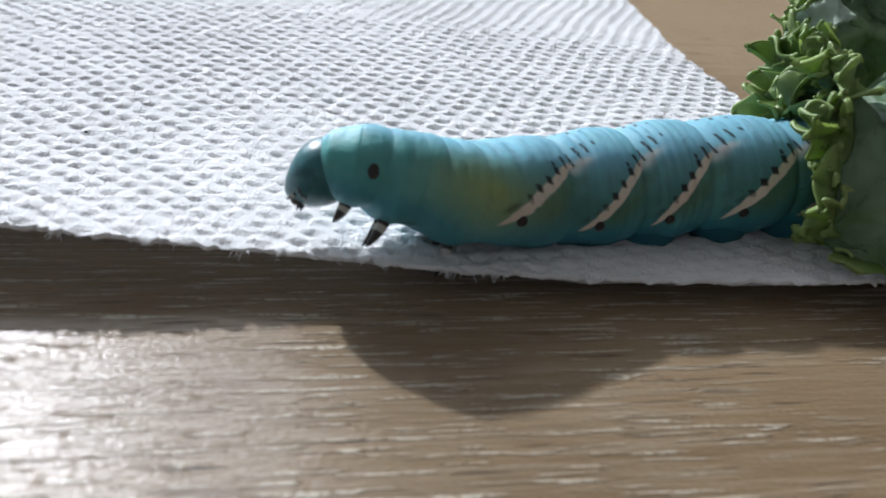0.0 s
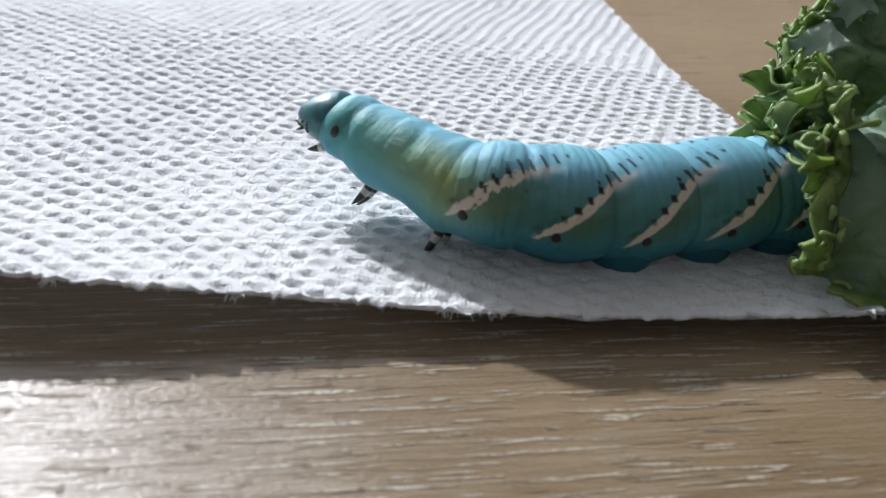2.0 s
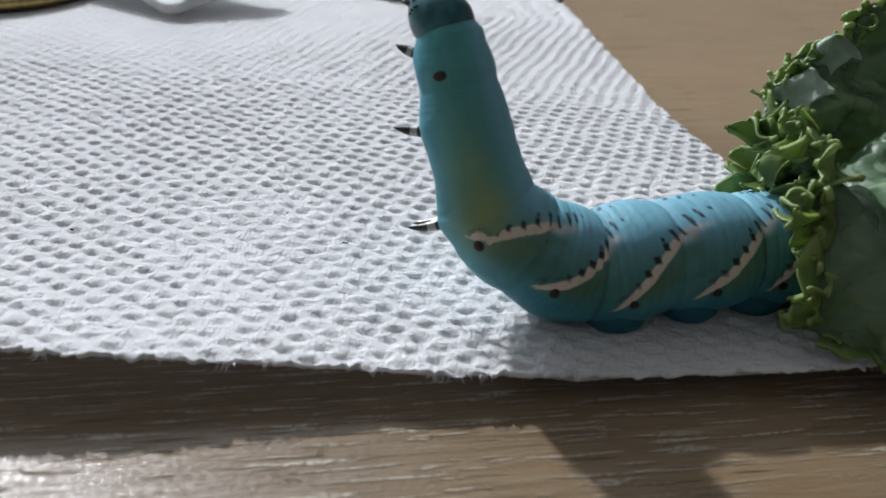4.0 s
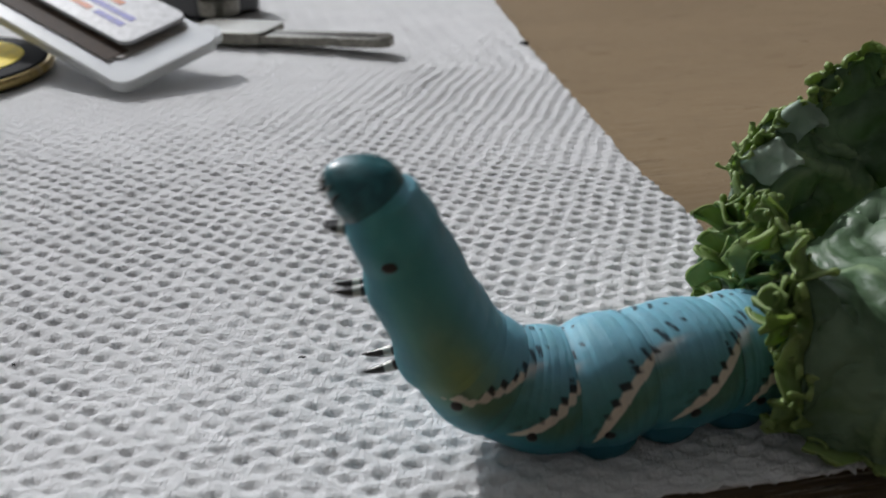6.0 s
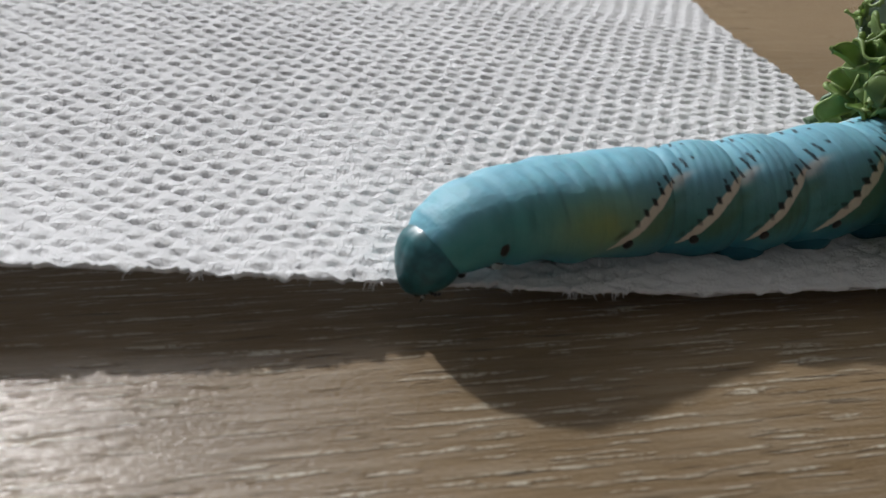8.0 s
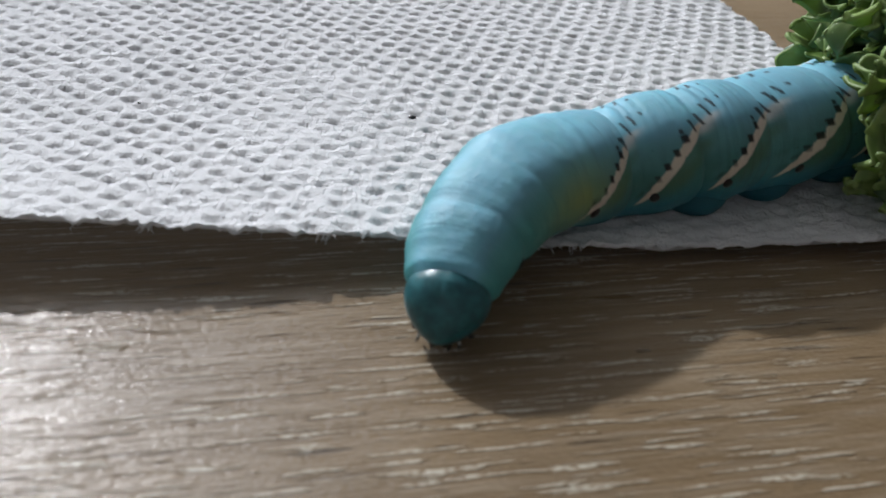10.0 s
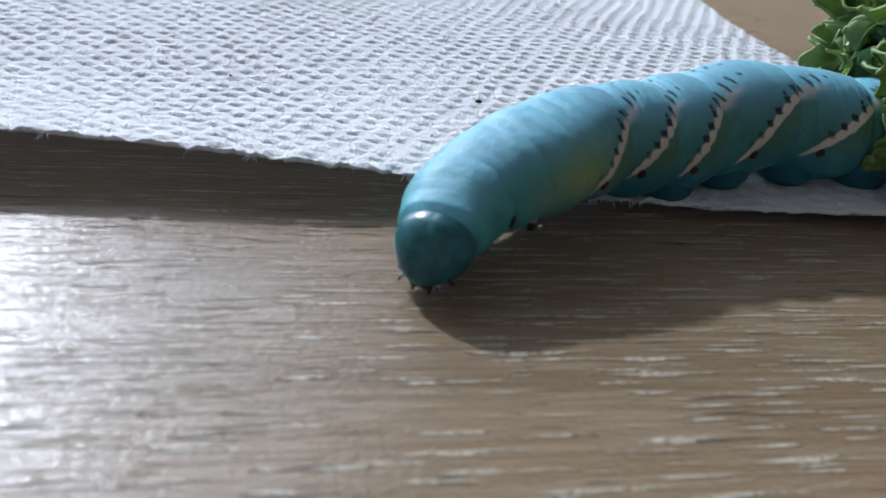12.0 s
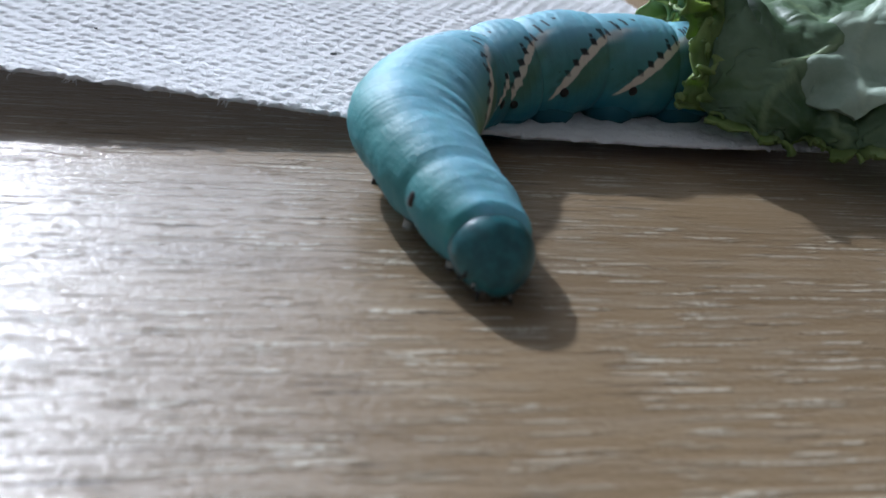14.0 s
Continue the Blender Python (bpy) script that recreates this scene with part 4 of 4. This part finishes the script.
def curl_part(at, size, out, parent, base, rng):
    """One lobe of the curly margin: a fan of leaf whose long border folds to and fro and rolls over, with a fleshy rim."""
    out = out / np.linalg.norm(out)
    side = np.cross(out, rng.standard_normal(3))
    side /= np.linalg.norm(side)
    facing = np.cross(out, side)
    nr, ns = 9, 44
    r = np.linspace(0, 1, nr)[:, None]
    s = np.linspace(0, 1, ns)[None]
    folds, f1, f2 = rng.uniform(1.2, 1.9), rng.uniform(0, 6.28), rng.uniform(0, 6.28)
    depth, roll = rng.uniform(0.34, 0.58), rng.uniform(0.05, 0.4)
    wave = 2 * math.pi * folds * s + f1
    reach = (1.15 + 0.12 * np.sin(2 * wave + f2) + 0.09 * np.sin(9 * math.pi * s + f2)) * (0.70 + 0.30 * np.sin(math.pi * s) ** 0.6)
    forward = r * reach - 0.35 - roll * np.clip(r - 0.6, 0, 1) ** 1.5
    sideways = (s - 0.5) * (0.6 + 1.5 * r) + 0.17 * r**2 * np.sin(2 * wave + 0.8)
    lift = depth * r**1.4 * np.sin(wave) + 0.16 * r**3 * np.sin(2 * wave + f2) + roll * r**3
    pts = at + size * (forward[..., None] * out + sideways[..., None] * side + lift[..., None] * facing)
    normal = np.cross(np.gradient(pts, axis=0), np.gradient(pts, axis=1))
    normal /= np.linalg.norm(normal, axis=-1)[..., None] + 1e-9
    shell = np.concatenate([pts + 0.012 * normal, (pts - 0.012 * normal)[::-1]])
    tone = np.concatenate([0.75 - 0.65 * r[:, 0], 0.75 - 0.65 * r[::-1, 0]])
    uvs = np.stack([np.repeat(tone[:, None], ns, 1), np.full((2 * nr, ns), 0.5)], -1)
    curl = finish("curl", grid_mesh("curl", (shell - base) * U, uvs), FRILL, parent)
    # The rim, fuller where the border turns back.
    thick = 0.014 + 0.012 * np.clip(np.sin(2 * wave[0] + f2), 0, 1) ** 2
    bm = tube(bmesh.new(), [Vector(p - base) for p in pts[-1]], [float(x) for x in thick], 7)
    layer = bm.loops.layers.uv.verify()
    for f in bm.faces:
        for loop in f.loops:
            loop[layer].uv = (0.1, 0.5)
    part("rim", bm, FRILL, curl, "pale green rounded rim")


def curls(guide, count, sizes, jitter, facing, parent, base, seed):
    """Lobes of the curly margin, strewn along a guide line."""
    rng = np.random.default_rng(seed)
    count = round(count * 1.05)
    for c in range(count):
        along = (c + rng.uniform(0.1, 0.9)) / count * (len(guide) - 1)
        at = spread(guide, [along])[0] + jitter * rng.uniform(-1, 1, 3)
        curl_part(at, 0.98 * rng.uniform(*sizes), np.array(facing) + 0.7 * rng.standard_normal(3), parent, base, rng)


# Main veins of the two blades, as (row, column) of their guide points.
FRONT_VEINS = (
    [(2.7, 0.95), (2.0, 1.5), (1.4, 2.1), (1.2, 3.0), (1.1, 4.0)],
    [(1.5, 2.0), (2.3, 2.0), (3.2, 2.0), (4.2, 2.0), (4.9, 1.95)],
    [(1.35, 2.2), (2.3, 2.55), (3.2, 2.75), (4.2, 2.9), (4.9, 3.0)],
    [(1.2, 2.9), (2.2, 3.25), (3.2, 3.5), (4.6, 3.7)],
    [(1.9, 1.55), (2.9, 1.5), (3.6, 1.4), (4.4, 1.35), (4.9, 1.2)],
    [(2.5, 1.1), (3.2, 0.9), (4.0, 0.7), (4.8, 0.5)],
    [(1.5, 2.0), (0.9, 1.6), (0.5, 1.2), (0.3, 0.8)],
)
BACK_VEINS = (
    [(0.2, 2.6), (1.0, 2.2), (1.9, 1.5), (2.5, 0.9), (2.9, 0.4)],
    [(0.9, 2.3), (1.6, 2.3), (2.3, 2.1), (2.9, 1.8)],
    [(0.4, 2.6), (1.3, 2.8), (2.1, 2.9), (2.9, 2.8)],
    [(1.5, 1.8), (1.5, 1.2), (1.3, 0.6), (1.2, 0.2)],
)


def branching(mains, seed):
    """The main veins with their side branches: (width, places) of each."""
    rng = np.random.default_rng(seed)
    out = []
    for n, main in enumerate(mains):
        out.append((0.055 if n == 0 else 0.042, main))
        for side in (-1, 1):
            for step in np.arange(0.5, len(main) - 1, 0.62):
                a, b = spread(main, [step, min(step + 0.15, len(main) - 1)])
                way = (b - a) / (np.linalg.norm(b - a) + 1e-9)
                turn = side * rng.uniform(0.7, 1.0)
                way = np.array((way[0] * math.cos(turn) - way[1] * math.sin(turn), way[0] * math.sin(turn) + way[1] * math.cos(turn)))
                reach = rng.uniform(0.35, 0.6)
                out.append((0.024, [tuple(a), tuple(a + way * reach * 0.5 * np.array((1.0, 0.6))), tuple(a + way * reach * np.array((1.0, 0.6)))]))
    return out


def build_kale():
    base = np.array([4.0, 8.0, 0.18])
    kale = thing("kale_leaf", "green curly kale leaf lying across the towel's corner", "leaf", V(*base))
    front = [
        [(2.55, 8.3, 1.15), (3.15, 8.75, 1.10), (4.0, 9.0, 1.45), (5.4, 9.2, 1.75), (7.0, 9.4, 1.85)],
        [(2.60, 7.9, 1.45), (3.15, 7.6, 1.20), (4.05, 7.58, 1.36), (5.4, 7.9, 1.55), (7.0, 8.1, 1.60)],
        [(2.58, 7.4, 1.40), (3.25, 7.12, 1.02), (4.10, 7.12, 1.08), (5.5, 7.3, 1.25), (7.0, 7.5, 1.30)],
        [(2.66, 7.05, 1.00), (3.40, 6.90, 0.80), (4.20, 6.88, 0.86), (5.6, 7.0, 1.02), (7.0, 7.2, 1.05)],
        [(2.80, 6.92, 0.66), (3.50, 6.82, 0.58), (4.30, 6.72, 0.64), (5.7, 6.8, 0.74), (7.0, 7.0, 0.78)],
        [(2.98, 6.90, 0.40), (3.66, 6.80, 0.36), (4.45, 6.64, 0.40), (5.8, 6.7, 0.40), (7.0, 6.9, 0.38)],
    ]
    mid_front, normal = sheet_part("front_blade", front, "grey-green crinkled leaf blade with pale veins", kale, base, LEAF, 3.0, lobes=1.0, veins=branching(FRONT_VEINS, 4))
    mid = mid_front
    low = mid[-1, ::3]
    frill("margin", low, np.tile([0, -0.5, -0.3], (len(low), 1)), normal[-1, ::3], 0.12, kale, base, 13, 0.7, 0.7)
    edge = mid[::3, 0]
    frill("margin", edge, mid[::3, 0] - mid[::3, 8], normal[::3, 0], 0.20, kale, base, 11, 1.0)
    back = [
        [(2.35, 8.9, 0.5), (3.0, 9.2, 0.5), (3.6, 9.5, 0.5), (4.8, 9.9, 0.6), (6.9, 10.3, 0.6)],
        [(2.34, 8.8, 1.0), (3.0, 9.2, 1.1), (3.6, 9.5, 1.2), (4.8, 9.8, 1.4), (6.9, 10.2, 1.6)],
        [(2.50, 9.0, 1.35), (2.95, 9.4, 1.5), (3.5, 9.7, 1.75), (4.6, 10.0, 2.1), (6.8, 10.4, 2.4)],
        [(2.62, 9.3, 1.50), (2.92, 9.7, 1.72), (3.6, 9.9, 2.2), (4.4, 10.1, 2.6), (6.7, 10.5, 3.1)],
    ]
    mid, normal = sheet_part("back_blade", back, "dark green upright leaf lobe", kale, base, LEAF, 7.0, puff=0.27, veins=branching(BACK_VEINS, 6))
    top = mid[-1, ::3]
    frill("margin", top, np.tile([-0.35, 0.0, 1.0], (len(top), 1)), normal[-1, ::3], 0.12, kale, base, 21, 0.8)
    # Folds that turn up into the sun: two on the back lobe, a broad one with strong veins on the front blade. Their
    # sunlit look is partly painted, in a paler leaf colour.
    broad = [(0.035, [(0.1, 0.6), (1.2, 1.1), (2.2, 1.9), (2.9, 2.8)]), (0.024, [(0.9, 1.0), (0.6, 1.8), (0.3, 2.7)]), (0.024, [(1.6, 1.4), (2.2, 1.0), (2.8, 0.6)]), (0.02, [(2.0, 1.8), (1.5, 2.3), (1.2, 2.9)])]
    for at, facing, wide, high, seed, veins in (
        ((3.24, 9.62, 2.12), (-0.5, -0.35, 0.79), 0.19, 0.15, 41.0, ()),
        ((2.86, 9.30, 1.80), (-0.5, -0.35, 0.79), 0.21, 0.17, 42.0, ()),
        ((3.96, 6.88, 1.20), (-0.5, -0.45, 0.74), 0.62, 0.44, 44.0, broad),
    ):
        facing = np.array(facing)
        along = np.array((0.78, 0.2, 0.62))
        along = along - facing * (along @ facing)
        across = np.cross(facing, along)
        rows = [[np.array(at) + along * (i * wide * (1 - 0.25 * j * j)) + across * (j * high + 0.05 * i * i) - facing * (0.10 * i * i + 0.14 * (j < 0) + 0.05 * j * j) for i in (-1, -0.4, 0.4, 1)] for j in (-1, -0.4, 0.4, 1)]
        sheet_part("fold", rows, "waxy leaf fold turned up, pale as if sunlit", kale, base, SUNLIT_FOLD, seed, 44, 44, 0.10, veins=veins)
    aim = np.array((-0.55, -0.1, 0.8))
    curls([(2.54, 7.2, 1.38), (2.54, 7.15, 1.2)], 2, (0.19, 0.25), 0.05, aim, kale, base, 31)
    curls([(2.56, 7.08, 0.98), (2.62, 7.0, 0.82), (2.74, 6.94, 0.62), (2.9, 6.84, 0.42)], 5, (0.09, 0.15), 0.06, aim, kale, base, 36)
    curls([(2.44, 8.62, 0.95), (2.44, 8.5, 1.25), (2.48, 8.5, 1.52), (2.56, 8.4, 1.72)], 8, (0.17, 0.28), 0.10, aim, kale, base, 32)
    curls([(2.42, 8.3, 1.05), (2.45, 8.0, 1.30), (2.58, 7.8, 1.56), (2.62, 7.5, 1.50), (2.54, 7.3, 1.38)], 8, (0.17, 0.28), 0.10, aim, kale, base, 37)
    curls([(2.50, 8.2, 1.66), (2.66, 7.95, 1.70), (2.72, 7.75, 1.66)], 4, (0.14, 0.22), 0.07, aim, kale, base, 38)
    curls([(2.62, 9.3, 1.52), (2.85, 9.5, 1.72), (3.1, 9.6, 1.9), (3.6, 9.9, 2.22), (4.2, 10.0, 2.52)], 13, (0.07, 0.17), 0.08, aim, kale, base, 33)
    curls([(2.36, 8.6, 0.75), (2.42, 8.7, 0.5), (2.5, 8.8, 0.36)], 8, (0.10, 0.15), 0.08, aim, kale, base, 34)
    curls([(3.1, 6.86, 0.36), (4.2, 6.74, 0.36), (5.4, 6.74, 0.36), (6.6, 6.84, 0.38)], 8, (0.07, 0.12), 0.06, (0, -0.8, 0.4), kale, base, 35)
    # The ribs run on the blade's surface: places are (row, column) of its guide points.
    def rib(name, label, places, radii):
        n = 26
        at = spread(places, np.linspace(0, len(places) - 1, n))
        rows, cols = mid_front.shape[:2]
        i = np.clip(np.round(at[:, 0] / 5 * (rows - 1)).astype(int), 0, rows - 1)
        j = np.clip(np.round(at[:, 1] / 4 * (cols - 1)).astype(int), 0, cols - 1)
        path = mid_front[i, j]
        for k in range(2):
            path[1:-1] = (path[:-2] + path[1:-1] + path[2:]) / 3
        wide = [float(r) for r in np.interp(np.linspace(0, 1, n), [0, 1], radii)]
        bm = tube(bmesh.new(), [Vector(p - base) for p in path], wide, 10)
        part(name, bm, RIB, kale, label)

    rib("midrib", "pale green leaf rib", [(2.7, 0.95), (2.0, 1.5), (1.4, 2.1), (1.2, 3.0), (1.1, 4.0)], (0.030, 0.06))
    return kale


# ---- the keys behind ----
def flat_part(name, outline, low, high, material, parent, label="", bevel=0.0):
    """A prism over an outline in plan units."""
    bm = bmesh.new()
    verts = [bm.verts.new(V(x, y, low)) for x, y in outline]
    face = bm.faces.new(verts)
    made = bmesh.ops.extrude_face_region(bm, geom=[face])
    for vert in made["geom"]:
        if isinstance(vert, bmesh.types.BMVert):
            vert.co.z = high * U
    if bevel:
        bmesh.ops.bevel(bm, geom=list(bm.edges), offset=bevel * U, segments=2, profile=0.6, affect="EDGES")
    return part(name, bm, material, parent, label, smooth=False)


def rounded(w, h, r, steps=6):
    out = []
    for cx, cy, a0 in ((w - r, h - r, 0), (r - w, h - r, 90), (r - w, r - h, 180), (w - r, r - h, 270)):
        for k in range(steps + 1):
            a = radians(a0 + 90 * k / steps)
            out.append((cx + r * math.cos(a), cy + r * math.sin(a)))
    return out


def circle(r, steps=40, cx=0.0, cy=0.0):
    return [(cx + r * math.cos(2 * math.pi * k / steps), cy + r * math.sin(2 * math.pi * k / steps)) for k in range(steps)]


def build_keys():
    # The steel key, blade towards the right.
    key = thing("key", "silver steel door key with a grooved blade", "key", V(-3.4, 19.3, 0.26), "keys on the towel")
    tip = [(1.85, 0.12), (1.85, -0.12), (1.7, -0.27), (0.9, -0.30), (0.6, -0.22), (0.3, -0.30), (-0.9, -0.30), (-0.9, 0.30), (1.7, 0.30)]
    flat_part("blade", tip, 0.04, 0.22, STEEL, key, "worn steel blade", 0.02)
    flat_part("groove", [(-0.85, -0.03), (1.5, -0.03), (1.5, 0.05), (-0.85, 0.05)], 0.215, 0.228, PLASTIC, key, "dark milled groove")
    flat_part("bow", [(x - 1.75, y + 0.25) for x, y in rounded(0.95, 0.62, 0.3)], 0.02, 0.28, STEEL, key, "flat steel key head", 0.03)
    key.matrix_world = key.matrix_world @ pose(0, 0, 0, 0, -2, -14)
    # The black fob behind the tag.
    fob = thing("key_fob", "black plastic key fob with chrome edge", "key", V(-6.9, 23.0, 0.2), "keys on the towel")
    flat_part("shell", rounded(1.6, 0.95, 0.5), 0.0, 0.85, GLOSS, fob, "glossy black shell", 0.12)
    flat_part("button", rounded(0.5, 0.4, 0.2), 0.85, 0.92, STEEL, fob, "chrome button")
    flat_part("hinge", circle(0.5, 28, 1.35, -0.45), 0.1, 0.5, STEEL, fob, "chrome key hinge", 0.05)
    fob.matrix_world = fob.matrix_world @ pose(0, 0, 0, 0, 0, -30)
    # The clear tag with a printed card, leaning on the badge.
    tag = thing("key_tag", "clear plastic key tag holding a printed white card", "key tag", (0, 0, 0), "keys on the towel")
    flat_part("case", rounded(1.13, 2.75, 0.3), -0.2, 0.0, CLEAR, tag, "clear scratched plastic case", 0.03)
    flat_part("lug", circle(0.3, 20, 1.05, -2.35), -0.17, -0.03, CLEAR, tag, "clear plastic lug")
    # A brown-grey plate stands in for the shade between card and clear case.
    flat_part("shade_band", [(x + 0.16, y + 0.30) for x, y in rounded(0.84, 2.36, 0.2)], 0.004, 0.03, SHADE_BAND, tag, "brown-grey plate for the shaded gap round the card")
    flat_part("stripe", [(-0.80, -1.95), (-0.34, -1.95), (-0.40, 0.4), (-0.55, 2.5), (-0.80, 2.5)], 0.034, 0.04, BROWN, tag, "brown printed border")
    flat_part("card", [(x + 0.34, y + 0.38) for x, y in rounded(0.72, 2.3, 0.22)], 0.09, 0.17, CARD, tag, "white printed card", 0.02)
    for x, low, high, material in ((0.02, -1.35, -0.55, BLUE), (0.02, -0.4, 0.5, ORANGE), (0.26, -1.35, 0.2, BLUE), (0.52, -0.7, 0.5, ORANGE), (0.52, 0.6, 1.4, BLUE)):
        flat_part("print_bar", [(x - 0.07, low), (x + 0.07, low), (x + 0.07, high), (x - 0.07, high)], 0.172, 0.176, material, tag, "blurred coloured print")
    across, along = Vector((1.3, 1.8, 0.43)).normalized(), Vector((-2.9, 1.95, 0.73)).normalized()
    up = across.cross(along).normalized()
    along = up.cross(across)
    turn = Matrix((across, along, up)).transposed().to_4x4()
    tag.matrix_world = Matrix.Translation((Vector((-5.88, 15.75, 0.40)) + across * 1.13 + along * 2.75) * U) @ turn
    # The round badge.
    badge = thing("keyring_badge", "round black keyring badge with a yellow emblem", "keyring", V(-9.85, 16.9, 0.20), "keys on the towel")
    flat_part("disc", circle(2.0, 56), 0.0, 0.28, PLASTIC, badge, "black enamel disc", 0.04)
    rim = bmesh.new()
    ringpath = [Vector((2.0 * math.cos(a), 2.0 * math.sin(a), 0.14)) for a in (2 * math.pi * k / 56 for k in range(57))]
    tube(rim, ringpath, [0.1] * 57, 8)
    part("rim", rim, GOLD, badge, "brass rim")
    outer = [(1.58 * math.cos(radians(a)), 1.58 * math.sin(radians(a))) for a in range(-64, 81, 12)]
    inner = [(0.15 + 0.78 * math.cos(radians(a)), 0.15 + 0.78 * math.sin(radians(a))) for a in range(80, -65, -12)]
    flat_part("emblem", outer + inner, 0.285, 0.30, YELLOW, badge, "yellow crescent emblem")
    flat_part("emblem", [(-0.35, -0.25), (0.55, -0.35), (0.8, 0.3), (0.2, 0.75), (-0.4, 0.45)], 0.285, 0.30, YELLOW, badge, "yellow emblem")
    for k in range(7):
        a = radians(-140 + 11 * k)
        spot = [(1.64 * math.cos(a) + 0.12 * math.cos(a + d), 1.64 * math.sin(a) + 0.12 * math.sin(a + d)) for d in (0.6, 2.5, 3.7, 5.6)]
        flat_part("letter_bar", spot, 0.285, 0.30, YELLOW, badge, "yellow mark")


build_room()
build_table()
towel_strip = build_towel()
build_crumbs()
build_keys()
kale_leaf = build_kale()
caterpillar, head_part, ring_parts = build_caterpillar()


def motions():
    times = sorted({p[0] for p in POSTURES} | {2.6, 3.25, 3.9, 8.1, 8.75, 9.4} | {0.25, 0.75, 1.25, 1.75, 4.75, 5.25, 5.75, 6.25, 6.75, 7.25, 10.25, 10.75, 11.25, 11.75, 12.25, 12.7, 12.85, 13.25, 13.75})
    poses = [(t, *body_poses(t)) for t in times]
    walk(head_part, [(t, first) for t, first, rest in poses])
    for i, ring in enumerate(ring_parts):
        walk(ring, [(t, rest[i]) for t, first, rest in poses])
    # The leaf is nudged along a little as the caterpillar crawls out from under it.
    rest = Matrix.Translation(V(4.0, 8.0, 0.18))
    walk(kale_leaf, [(t, Matrix.Translation(V(x, 0, 0)) @ rest) for t, x in ((0.0, 0.0), (7.5, 0.0), (9.0, -0.03), (10.0, -0.08), (11.0, -0.22), (11.5, -0.24), (14.0, -0.24))])
    # The front strip of the towel sinks a little once the caterpillar leans over it.
    hinge = Matrix.Translation(V(0, -3, 0.16))
    walk(towel_strip, [(t, hinge @ pose(0, 0, 0, a) @ hinge.inverted()) for t, a in ((0.0, 0.0), (7.5, 0.0), (10.0, 1.0), (11.0, 1.4), (12.5, 1.2), (14.0, 0.8))])
    still = Matrix.Translation(BASE * U)
    walk(caterpillar, [(0.0, still), (14.0, still)])


motions()
